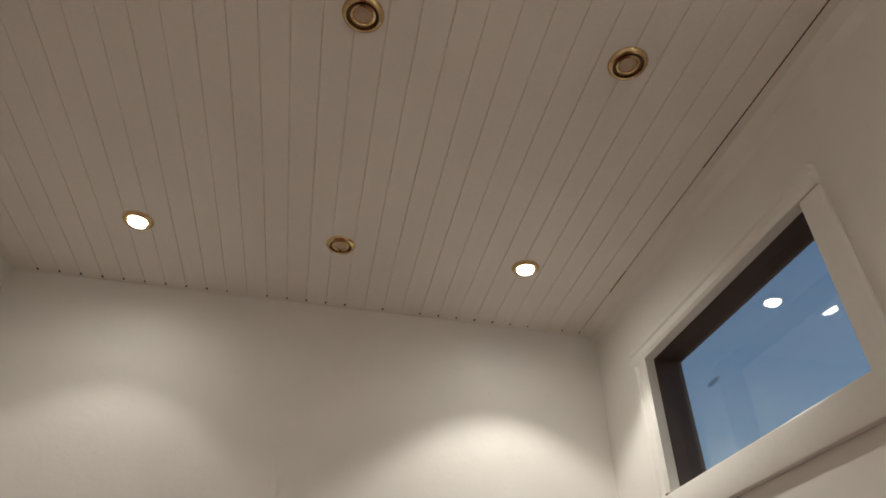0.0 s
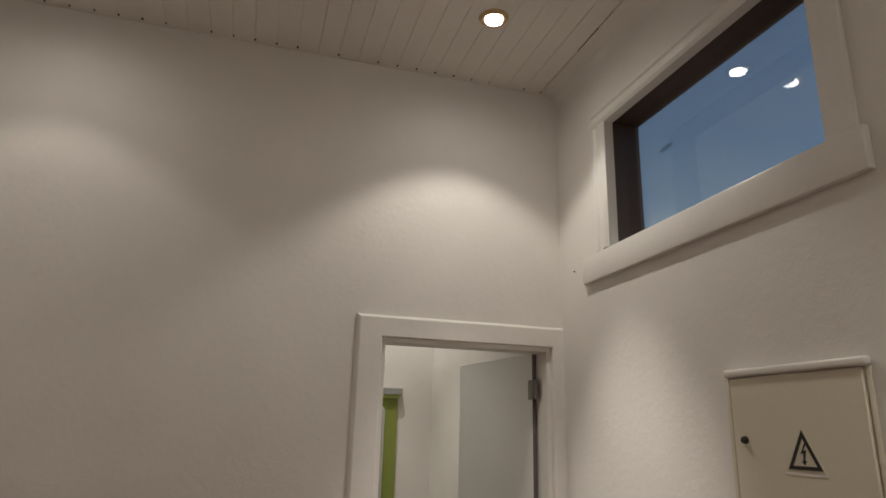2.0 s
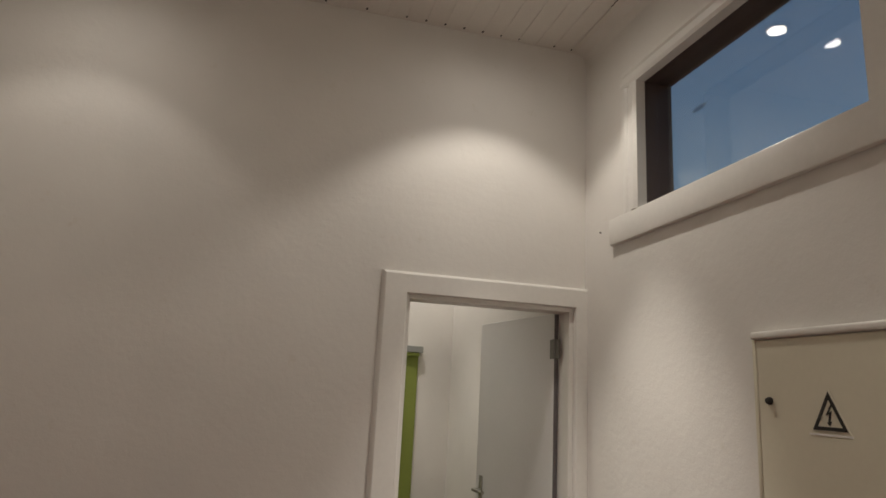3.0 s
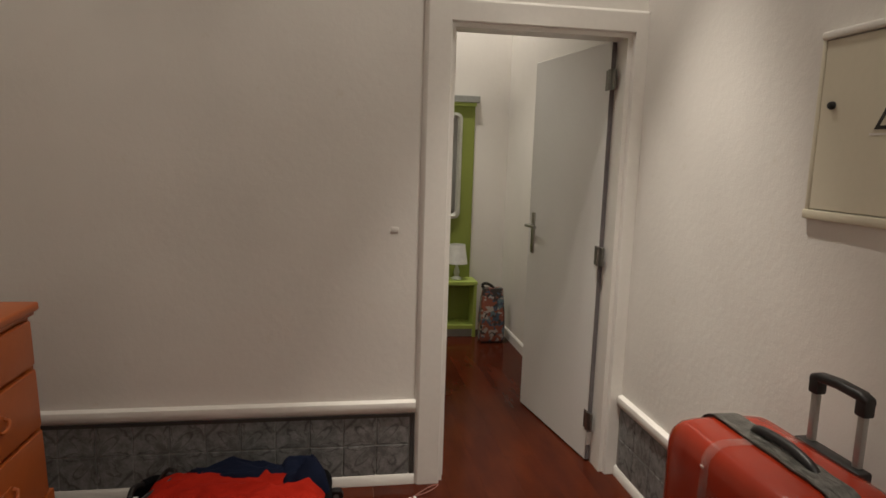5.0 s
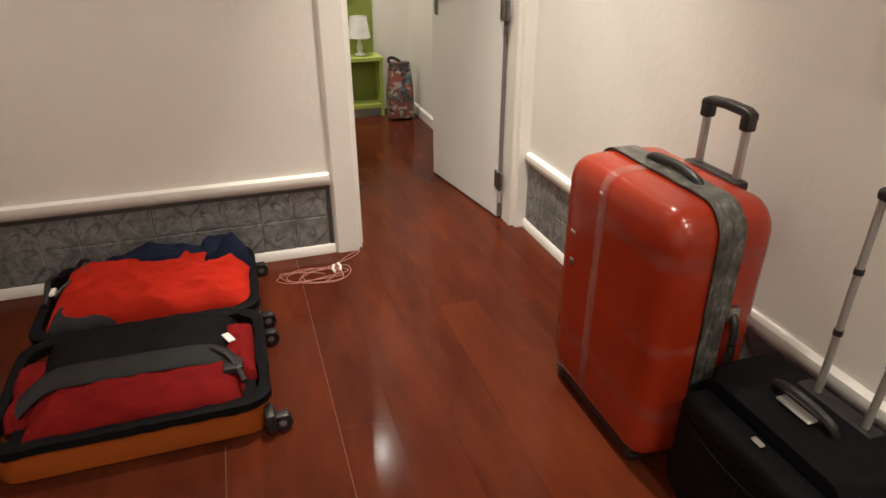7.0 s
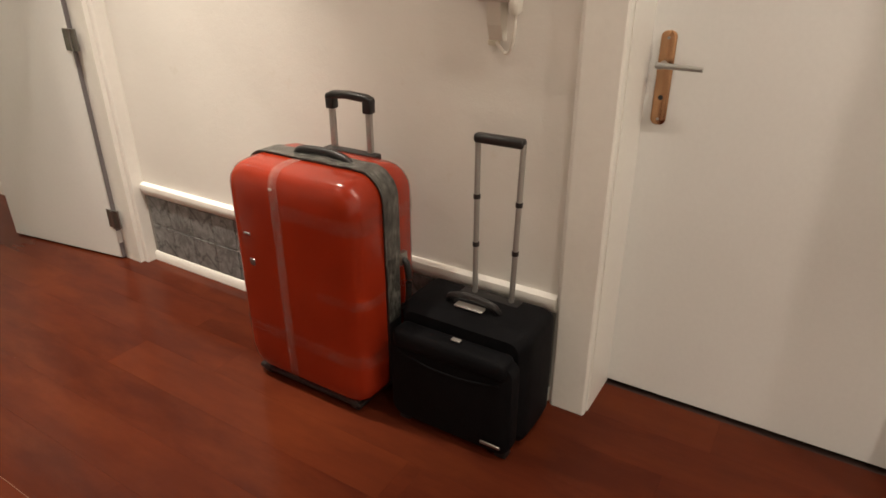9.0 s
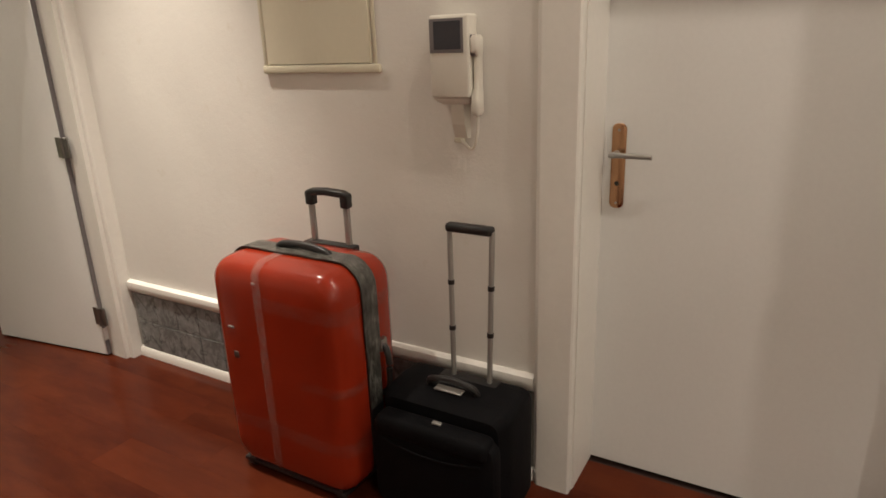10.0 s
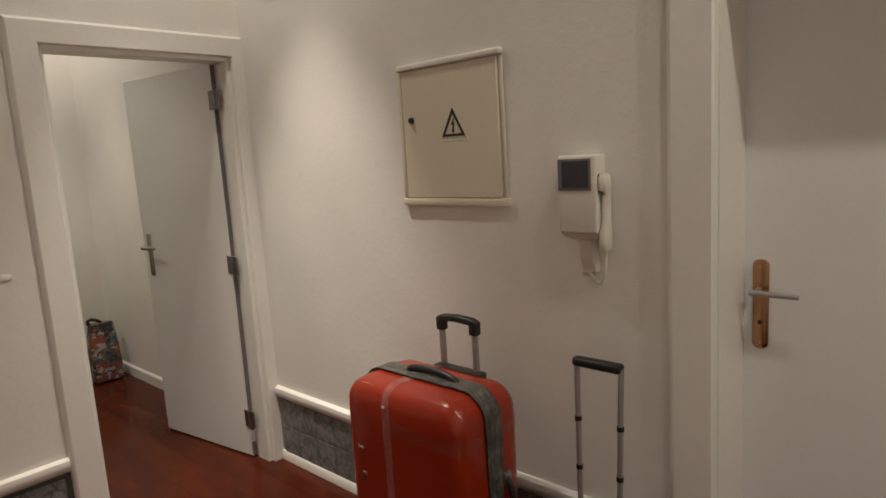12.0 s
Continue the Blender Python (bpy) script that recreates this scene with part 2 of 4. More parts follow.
M_NYLON_D = cloth("dark_grey_mesh", (0.03, 0.03, 0.031), 500, 0.8)
M_ORANGE = paint("orange_shell", (0.29, 0.065, 0.010), 0.35, 0.08, 0.15, 40)
M_CRIMSON = cloth("crimson_cloth", (0.17, 0.009, 0.009))
M_SCARLET = cloth("scarlet_cloth", (0.40, 0.020, 0.010))
M_NAVY = cloth("navy_cloth", (0.010, 0.014, 0.032))
M_DRESSER = paint("orange_wood_paint", (0.47, 0.112, 0.020), 0.4, 0.07, 0.2, 35)
M_PINK = paint("pink_cable", (0.42, 0.18, 0.14), 0.5)
M_GREEN = paint("green_wall_paint", (0.24, 0.29, 0.055), 0.6, 0.06, 0.2, 40)
M_LIME = paint("lime_lacquer", (0.42, 0.53, 0.12), 0.4, 0.05, 0.1, 40)
M_MIRROR = paint("mirror_glass", (0.85, 0.87, 0.86), 0.04, 0.0, 0.0, 10, 1.0)
M_SILVER = paint("silvered_frame", (0.55, 0.56, 0.50), 0.35, 0.15, 0.3, 60, 0.6)
M_LINEN = cloth("white_linen", (0.72, 0.72, 0.68))
M_LAMPSHADE = cloth("white_shade", (0.82, 0.83, 0.80))
M_CLEAR = paint("frosted_glass", (0.66, 0.69, 0.64), 0.15)
M_BAG = print_cloth("printed_bag")
M_GREYBAND = paint("grey_lintel", (0.30, 0.31, 0.29), 0.6)


# ---- mesh helpers ----
def mesh(name, bm, mat, smooth=False):
    bm.normal_update()
    data = bpy.data.meshes.new(name)
    bm.to_mesh(data)
    bm.free()
    data.materials.append(mat)
    if smooth:
        data.shade_smooth()
        data.set_sharp_from_angle(angle=radians(38))
    return data


def part(name, bm, mat, parent, label="", smooth=True):
    ob = new(name, mesh(name, bm, mat, smooth))
    if parent is not None:
        ob.parent = parent
    if label:
        ob["label"] = label
    return ob


def thing(name, at, label, category, group=""):
    ob = new(name)
    ob.location = at
    return tagged(ob, label, category, group)


def setting(name, bm, mat, label, category, smooth=False):
    return tagged(part(name, bm, mat, None, "", smooth), label, category, kind="structure")


def box(lo, hi, r=0.0, seg=2, bm=None):
    """A block from corner lo to corner hi, its edges rounded by r."""
    own = bmesh.new()
    bmesh.ops.create_cube(own, size=1.0)
    for v in own.verts:
        v.co = [lo[i] + (v.co[i] + 0.5) * (hi[i] - lo[i]) for i in range(3)]
    if r:
        bmesh.ops.bevel(own, geom=own.edges[:], offset=r, segments=seg, affect="EDGES", profile=0.5)
    if bm is None:
        return own
    return join(bm, own)


def join(bm, other, m=None):
    if m is not None:
        other.transform(m)
    data = bpy.data.meshes.new("join")
    other.to_mesh(data)
    other.free()
    bm.from_mesh(data)
    bpy.data.meshes.remove(data)
    return bm


def cyl(a, b, r, r2=None, n=16, bm=None):
    a, b = Vector(a), Vector(b)
    own = bmesh.new()
    bmesh.ops.create_cone(own, cap_ends=True, segments=n, radius1=r, radius2=r if r2 is None else r2, depth=(b - a).length)
    own.transform(Matrix.Translation((a + b) / 2) @ (b - a).to_track_quat("Z", "Y").to_matrix().to_4x4())
    return own if bm is None else join(bm, own)


def turned(profile, n=20, axis_at=(0, 0, 0)):
    """A body of revolution round z from (radius, height) pairs."""
    bm = bmesh.new()
    rings = []
    for r, z in profile:
        rings.append([bm.verts.new((axis_at[0] + max(r, 1e-4) * math.cos(2 * math.pi * i / n), axis_at[1] + max(r, 1e-4) * math.sin(2 * math.pi * i / n), axis_at[2] + z)) for i in range(n)])
    for a, b in zip(rings, rings[1:]):
        for i in range(n):
            bm.faces.new((a[i], a[(i + 1) % n], b[(i + 1) % n], b[i]))
    bm.faces.new(rings[0][::-1])
    bm.faces.new(rings[-1])
    bmesh.ops.recalc_face_normals(bm, faces=bm.faces[:])
    return bm


def tube(points, r, n=8, closed=False):
    """A round tube along a smooth line through the points."""
    pts = [Vector(p) for p in points]
    fine = []
    count = len(pts)
    for i in range(count if closed else count - 1):
        p0, p1 = pts[(i - 1) % count] if closed or i else pts[0], pts[i]
        p2 = pts[(i + 1) % count]
        p3 = pts[(i + 2) % count] if closed or i + 2 < count else pts[-1]
        for k in range(6):
            t = k / 6
            fine.append(0.5 * ((2 * p1) + (p2 - p0) * t + (2 * p0 - 5 * p1 + 4 * p2 - p3) * t * t + (3 * p1 - p0 - 3 * p2 + p3) * t ** 3))
    if not closed:
        fine.append(pts[-1])
    bm = bmesh.new()
    rings = []
    m = len(fine)
    for i, p in enumerate(fine):
        d = (fine[(i + 1) % m] - fine[i - 1]) if closed or 0 < i < m - 1 else (fine[1] - fine[0] if i == 0 else fine[-1] - fine[-2])
        q = d.to_track_quat("Z", "Y") if d.length else Vector((0, 0, 1)).to_track_quat("Z", "Y")
        rings.append([bm.verts.new(p + q @ Vector((r * math.cos(2 * math.pi * k / n), r * math.sin(2 * math.pi * k / n), 0))) for k in range(n)])
    pairs = list(zip(rings, rings[1:])) + ([(rings[-1], rings[0])] if closed else [])
    for a, b in pairs:
        for k in range(n):
            bm.faces.new((a[k], a[(k + 1) % n], b[(k + 1) % n], b[k]))
    if not closed:
        bm.faces.new(rings[0][::-1])
        bm.faces.new(rings[-1])
    bmesh.ops.recalc_face_normals(bm, faces=bm.faces[:])
    return bm


def round_rect(w, h, r, n=6):
    """Outline of a rounded rectangle about the origin."""
    out = []
    for cx, cy, a0 in ((w / 2 - r, h / 2 - r, 0), (-w / 2 + r, h / 2 - r, 90), (-w / 2 + r, -h / 2 + r, 180), (w / 2 - r, -h / 2 + r, 270)):
        for i in range(n + 1):
            a = radians(a0 + 90 * i / n)
            out.append((cx + r * math.cos(a), cy + r * math.sin(a)))
    return out


def loft(loops, caps=True):
    """Skin through closed loops of equally many points."""
    bm = bmesh.new()
    rings = [[bm.verts.new(p) for p in loop] for loop in loops]
    n = len(rings[0])
    for a, b in zip(rings, rings[1:]):
        for i in range(n):
            bm.faces.new((a[i], a[(i + 1) % n], b[(i + 1) % n], b[i]))
    if caps:
        bm.faces.new(rings[0][::-1])
        bm.faces.new(rings[-1])
    bmesh.ops.recalc_face_normals(bm, faces=bm.faces[:])
    return bm


def hoop(w, h, r, width, thick, n=6):
    """A flat band round a rounded rectangle in the yz plane, width along x."""
    out, inn = round_rect(w, h, r, n), round_rect(w - 2 * thick, h - 2 * thick, max(r - thick, 0.005), n)
    loops = [[(x, a, b) for a, b in o] for x, o in ((-width / 2, inn), (-width / 2, out), (width / 2, out), (width / 2, inn), (-width / 2, inn))]
    return loft(loops, caps=False)


def sweep(profile, start, end, side, up=(0, 0, 1)):
    """A moulding: the profile (out, up) drawn from start to end; side is the way out of the wall."""
    s, u = Vector(side), Vector(up)
    return loft([[Vector(p) + s * a + u * b for a, b in profile] for p in (start, end)])


def holed_wall(x0, x1, z0, z1, y0, y1, holes):
    """Wall in the xz plane between y0 and y1 with rectangular openings (xa, xb, za, zb), as butted blocks."""
    bm = bmesh.new()
    xs = sorted({x0, x1, *[v for h in holes for v in h[:2]]})
    for a, b in zip(xs, xs[1:]):
        cuts = sorted([(h[2], h[3]) for h in holes if h[0] <= a and h[1] >= b])
        z = z0
        for lo, hi in cuts:
            if lo > z:
                box((a, y0, z), (b, y1, lo), bm=bm)
            z = max(z, hi)
        if z < z1:
            box((a, y0, z), (b, y1, z1), bm=bm)
    return bm


def swap_xy(bm):
    """Turns a wall built along x into one along y."""
    for v in bm.verts:
        v.co = (v.co.y, v.co.x, v.co.z)
    bmesh.ops.reverse_faces(bm, faces=bm.faces[:])
    return bm


# ---- structure ----
DOOR_L, DOOR_R, DOOR_TOP = -0.857, -0.06, 2.02
ENT_A, ENT_B, ENT_TOP = -3.09, -2.215, 2.03
WIN_A, WIN_B, WIN_LO, WIN_HI = -1.53, -0.49, 2.385, 2.95
FAR_Y, FAR_X = 2.50, 0.075

setting("wall_north", holed_wall(WEST, 0.0, -0.008, CEIL + 0.1, 0.0, 0.10, [(DOOR_L, DOOR_R, -0.008, DOOR_TOP)]), M_WALL, "white rough-cast plaster wall with an open doorway", "wall")
setting("wall_east", swap_xy(join(holed_wall(SOUTH, 0.10, -0.008, CEIL + 0.1, 0.0, 0.148, [(ENT_A, ENT_B, -0.008, ENT_TOP), (WIN_A, WIN_B, WIN_LO, WIN_HI)]), holed_wall(SOUTH, 0.10, -0.008, CEIL + 0.1, 0.148, 0.30, [(ENT_A, ENT_B, -0.008, ENT_TOP), (WIN_A - 0.1, WIN_B + 0.3, WIN_LO - 0.1, WIN_HI + 0.3)]))), M_WALL, "white rough-cast plaster wall with a high window and entry door", "wall")
setting("wall_west", box((WEST - 0.2, SOUTH, 0), (WEST, 0.1, CEIL + 0.1)), M_WALL, "white rough-cast plaster wall", "wall")
setting("wall_south", box((WEST - 0.2, SOUTH - 0.2, 0), (0.30, SOUTH, CEIL + 0.1)), M_WALL, "white rough-cast plaster wall", "wall")
setting("wall_far_north", box((-2.6, FAR_Y, 0), (0.375, FAR_Y + 0.15, CEIL + 0.1)), M_WALL, "white plaster end wall of the adjoining room", "wall")
setting("wall_far_east", box((FAR_X, 0.10, 0), (0.375, FAR_Y, CEIL + 0.1)), M_WALL, "white plaster side wall of the adjoining room", "wall")
setting("wall_far_west", box((-2.75, 0.10, 0), (-2.6, FAR_Y + 0.15, CEIL + 0.1)), M_WALL, "white plaster side wall of the adjoining room", "wall")


def ceiling_boards():
    bm = bmesh.new()
    pitch, gap = 0.0945, 0.0012
    x = -0.095
    while x > WEST - 0.05:
        a = max(x - pitch + gap, WEST)
        prof = [(x, -0.002), (x, 0.05), (a, 0.05), (a, -0.002), (a + 0.0022, -0.004), (x - 0.0022, -0.004)]
        join(bm, loft([[(px, y, CEIL + 0.004 + pz) for px, pz in prof] for y in (SOUTH, -0.002)]))
        x -= pitch
    box((-0.092, SOUTH, CEIL - 0.001), (0.0, 0.0, CEIL + 0.05), bm=bm)
    box((WEST, SOUTH, CEIL + 0.0035), (-0.0955, -0.002, CEIL + 0.1), bm=bm)
    box((-0.092, SOUTH, CEIL + 0.05), (0.0, 0.0, CEIL + 0.1), bm=bm)
    return bm


setting("ceiling", ceiling_boards(), M_CEIL, "white painted tongue-and-groove board ceiling", "ceiling")
setting("ceiling_far", box((-2.6, 0.10, CEIL), (FAR_X, FAR_Y, CEIL + 0.1)), M_CEIL, "white ceiling of the adjoining room", "ceiling")
setting("floor", box((WEST - 0.2, SOUTH - 0.2, -0.12), (0.375, FAR_Y + 0.15, -0.012)), M_GAP, "red-brown varnished hardwood plank floor", "floor")

# cove where the ceiling meets the walls
gaps = bmesh.new()
gx, grnd = -0.095, random.Random(3)
while gx > WEST + 0.05:
    d = grnd.uniform(0.002, 0.0045)
    if grnd.random() > 0.15:
        box((gx - d - 0.001, -0.028 - 2 * d, CEIL - 0.0015), (gx + d, -0.022, CEIL + 0.002), bm=gaps)
    gx -= 0.0945
tagged(setting("ceiling_gaps", gaps, M_EDGE, "dark gaps at the board ends along the wall", "gap"), kind="stuff")
for ya, yb in ((-3.0, -1.28), (-0.60, -0.42)):
    setting("ceiling_crack", box((-0.0952, ya, CEIL - 0.0018), (-0.0930, yb, CEIL + 0.002)), M_CRACK, "dark crack beside the last ceiling board", "crack")
setting("cornice_east", sweep([(0, 0), (0.015, 0.04), (0.06, 0.055), (0, 0.056)], (0, SOUTH, CEIL - 0.056), (0, 0, CEIL - 0.056), (-1, 0, 0)), M_WALL, "rough plaster fillet along the ceiling", "cornice")

# door casing in the north wall
def casing_profile(w, d):
    return [(0, 0), (d * 0.8, 0), (d, w * 0.04), (d, w * 0.86), (d * 0.85, w * 0.91), (d * 0.35, w), (0, w)]


frame_n = tagged(new("door_1"), "white painted door casing and jambs of open doorway", "door frame", kind="structure")
cw = 0.112
for name, bm in (
    ("casing", loft([[(-0.857 - o[1], -o[0], z + (o[1] * 0.095 / cw if z else 0)) for o in casing_profile(cw, 0.026)] for z in (0, DOOR_TOP)])),
    ("casing", loft([[(x + sgn * o[1] * k, -o[0], DOOR_TOP + o[1]) for o in casing_profile(0.095, 0.026)] for x, sgn, k in ((-0.857, -1, 0.112 / 0.095), (-0.06, 1, 0.0595 / 0.095))])),
    ("casing", loft([[(-0.06 + o[1], -o[0], z + (o[1] * 0.095 / 0.0595 if z else 0)) for o in ((0, 0), (0.021, 0), (0.026, 0.004), (0.026, 0.0595), (0, 0.0595))] for z in (0, DOOR_TOP)])),
    ("jamb", box((DOOR_L - 0.0, 0.002, 0), (DOOR_L + 0.018, 0.112, DOOR_TOP - 0.018))),
    ("jamb", box((DOOR_R - 0.02, 0.002, 0), (DOOR_R, 0.112, DOOR_TOP - 0.018))),
    ("head_jamb", box((DOOR_L, 0.002, DOOR_TOP - 0.018), (DOOR_R, 0.112, DOOR_TOP))),
    ("stop", box((DOOR_L + 0.018, 0.05, 0), (DOOR_L + 0.03, 0.075, DOOR_TOP - 0.018))),
):
    part(name, bm, M_TRIM, frame_n, smooth=False)

# door leaf, opened into the next room
leaf_dir = Vector((-0.111, 0.757, 0)).normalized()
leaf_yaw = math.degrees(math.atan2(leaf_dir.y, leaf_dir.x))
door = tagged(new("door_2"), "flat white interior door standing wide open", "door", kind="structure")
door.matrix_basis = pose(-0.064, 0.118, 0, 0, 0, leaf_yaw)
part("leaf", box((0, -0.0, 0.008), (0.765, 0.04, 2.005), 0.003, 1), M_DOOR, door)
# Dark strip stands in for the shaded gap along the hinge edge.
part("edge_strip", box((-0.004, 0.018, 0.01), (-0.0005, 0.039, 2.0)), M_BEZEL, door, "dark grey strip for the shaded hinge-side gap")
part("edge_cap", box((-0.006, 0.017, 0.085), (0.001, 0.041, 0.150), 0.002, 1), M_WHITE, door, "pale cap on the hinge edge")
for hz in (0.215, 1.028, 1.834):
    hinge = part("hinge", cyl((-0.012, 0.048, hz - 0.045), (-0.012, 0.048, hz + 0.045), 0.009, n=12), M_HINGE, door, "dull steel butt hinge")
    part("hinge_plate", box((-0.004, 0.0402, hz - 0.045), (0.03, 0.043, hz + 0.045)), M_HINGE, hinge, smooth=False)
    part("hinge_plate", box((-0.045, 0.036, hz - 0.045), (-0.014, 0.047, hz + 0.045), 0.002, 1), M_HINGE, hinge, smooth=False)
hd = part("handle_plate", box((0.682, 0.04, 0.935), (0.718, 0.048, 1.17), 0.004, 2), M_STEEL, door, "brushed steel handle plate")
part("lever", join(cyl((0.70, 0.046, 1.095), (0.70, 0.09, 1.095), 0.008, n=12), cyl((0.706, 0.088, 1.095), (0.59, 0.088, 1.095), 0.009, n=12)), M_STEEL, hd)
part("handle_plate", box((0.682, -0.008, 0.935), (0.718, 0.0, 1.17), 0.004, 2), M_STEEL, door)

# entry door, set back in the east wall
entry = tagged(new("door_3"), "flat white entry door, closed, deep in its reveal", "door", kind="structure")
part("leaf", box((0.2005, ENT_A + 0.001, 0.006), (0.245, ENT_B - 0.001, ENT_TOP - 0.002), 0.001, 1), M_DOOR, entry)
plate = part("handle_plate", loft([[(x, -2.265 + a, 1.041 + b) for a, b in round_rect(0.042 - 2 * g, 0.256 - 2 * g, 0.017 - g, 5)] for x, g in ((0.1995, 0.0), (0.195, 0.0), (0.1915, 0.004), (0.1905, 0.010))]), M_COPPER, entry, "polished copper handle plate")
part("lever", join(cyl((0.195, -2.262, 1.082), (0.145, -2.262, 1.082), 0.009, n=12), cyl((0.147, -2.250, 1.083), (0.147, -2.372, 1.081), 0.0085, 0.007, n=12)), M_CHROME, plate, "satin metal lever")
part("keyhole", cyl((0.1915, -2.265, 0.99), (0.1895, -2.265, 0.99), 0.007, n=12), M_BLACK, plate)
part("screw", cyl((0.1915, -2.265, 1.15), (0.190, -2.265, 1.15), 0.004, n=8), M_STEEL, plate)
part("screw", cyl((0.1915, -2.265, 0.93), (0.190, -2.265, 0.93), 0.004, n=8), M_STEEL, plate)
part("strike_edge", box((0.197, -2.226, 1.0), (0.2, -2.222, 1.13)), M_WHITE, entry, "pale strike edge")
ecas = tagged(new("trim_1"), "white painted casing round the entry door", "door frame", kind="structure")
ew = 0.127
part("casing", loft([[(-o[0], ENT_B + o[1], z + (o[1] if z else 0)) for o in casing_profile(ew, 0.03)] for z in (0, ENT_TOP)]), M_TRIM, ecas, smooth=False)
part("casing", loft([[(-o[0], ENT_A - o[1], z + (o[1] if z else 0)) for o in casing_profile(ew, 0.03)] for z in (0, ENT_TOP)]), M_TRIM, ecas, smooth=False)
part("casing", loft([[(-o[0], y + sg * o[1], ENT_TOP + o[1]) for o in casing_profile(ew, 0.03)] for y, sg in ((ENT_A, -1), (ENT_B, 1))]), M_TRIM, ecas, smooth=False)
part("jamb_lining", box((0.003, ENT_B - 0.004, 0), (0.20, ENT_B - 0.0005, ENT_TOP)), M_TRIM, ecas, smooth=False)
part("jamb_lining", box((0.003, ENT_A + 0.0005, 0), (0.20, ENT_A + 0.004, ENT_TOP)), M_TRIM, ecas, smooth=False)
# Unseen panel added to close the wall opening behind the door.
setting("backing", box((0.30, ENT_A - 0.1, 0), (0.36, ENT_B + 0.1, ENT_TOP + 0.1)), M_WALL, "unseen panel closing the opening behind the entry door", "wall")

# high window
win = tagged(new("window_1"), "high box window with dark frame and dusk sky", "window", kind="structure")
for a, b in (((0.02, WIN_B - 0.003, WIN_LO), (0.147, WIN_B - 0.0005, WIN_HI)), ((0.02, WIN_A, WIN_HI - 0.003), (0.147, WIN_B - 0.003, WIN_HI - 0.0005)), ((0.02, WIN_A + 0.0005, WIN_LO), (0.147, WIN_A + 0.003, WIN_HI - 0.003))):
    part("reveal_board", box(a, b), M_REVEAL, win, "dark brown reveal lining", smooth=False)
pane = part("pane", box((0.228, WIN_A - 0.1, WIN_LO - 0.1), (0.232, WIN_B + 0.3, WIN_HI + 0.3)), M_GLASS, win, smooth=False)
pane.visible_shadow = False
pane = part("pane", box((0.074, WIN_A + 0.004, WIN_LO), (0.078, WIN_B - 0.004, WIN_HI - 0.004)), M_GLASS, win, smooth=False)
pane.visible_shadow = False
smudge = bmesh.new()
bmesh.ops.create_circle(smudge, cap_ends=True, segments=20, radius=0.032)
for v in smudge.verts:
    v.co = (0.2265, -0.57 + 1.5 * v.co.x * (1 + 0.3 * noise.noise(v.co * 90)), 2.83 + 0.38 * v.co.y)
part("smudge", smudge, M_DIRT, win, "small grey dirt spot", smooth=False)
prof_w = [(0, 0), (0.022, 0), (0.03, 0.02), (0.03, 0.04), (0.018, 0.05), (0.018, 0.075), (0.026, 0.085), (0.026, 0.105), (0, 0.115)]
part("casing", loft([[(-a, WIN_B + b, z) for a, b in prof_w] for z in (WIN_LO, WIN_HI)]), M_TRIM, win, smooth=False)
part("casing", box((-0.016, WIN_A - 0.092, WIN_LO), (0, WIN_A, WIN_HI), 0.004, 2), M_TRIM, win, smooth=False)
part("casing", loft([[(-a, y, WIN_HI + b * 0.75) for a, b in prof_w] for y in (WIN_A - 0.092, WIN_B + 0.115)]), M_TRIM, win, smooth=False)
part("window_sill", box((-0.027, -1.645, 2.268), (0.0, -0.265, WIN_LO - 0.001), 0.006, 2), M_TRIM, win, "thick white painted sill board")

# dado rail, base rail
RAIL = [(0, 0), (0.012, 0.004), (0.022, 0.018), (0.026, 0.036), (0.022, 0.054), (0.008, 0.062), (0, 0.062)]
BASE = [(0, 0), (0.018, 0), (0.018, 0.036), (0.012, 0.046), (0, 0.048)]
for name, prof, z, mat, what in (("trim_2", RAIL, 0.333, M_TRIM, "rounded white dado rail over the tiles"), ("baseboard_1", BASE, 0.0, M_TRIM, "low white base rail under the tiles")):
    setting(name + "_north", sweep(prof, (WEST, 0, z), (DOOR_L - cw, 0, z), (0, -1, 0)), mat, what, "rail", True)
    setting(name + "_east", sweep(prof, (0, -0.03, z), (0, ENT_B + ew, z), (-1, 0, 0)), mat, what, "rail", True)
    setting(name + "_west", sweep(prof, (WEST, SOUTH, z), (WEST, 0, z), (1, 0, 0)), mat, what, "rail", True)
setting("baseboard_far", sweep([(0, 0), (0.014, 0), (0.014, 0.068), (0.006, 0.08), (0, 0.08)], (FAR_X, 0.12, 0), (FAR_X, FAR_Y, 0), (-1, 0, 0)), M_TRIM, "white baseboard of the adjoining room", "baseboard")


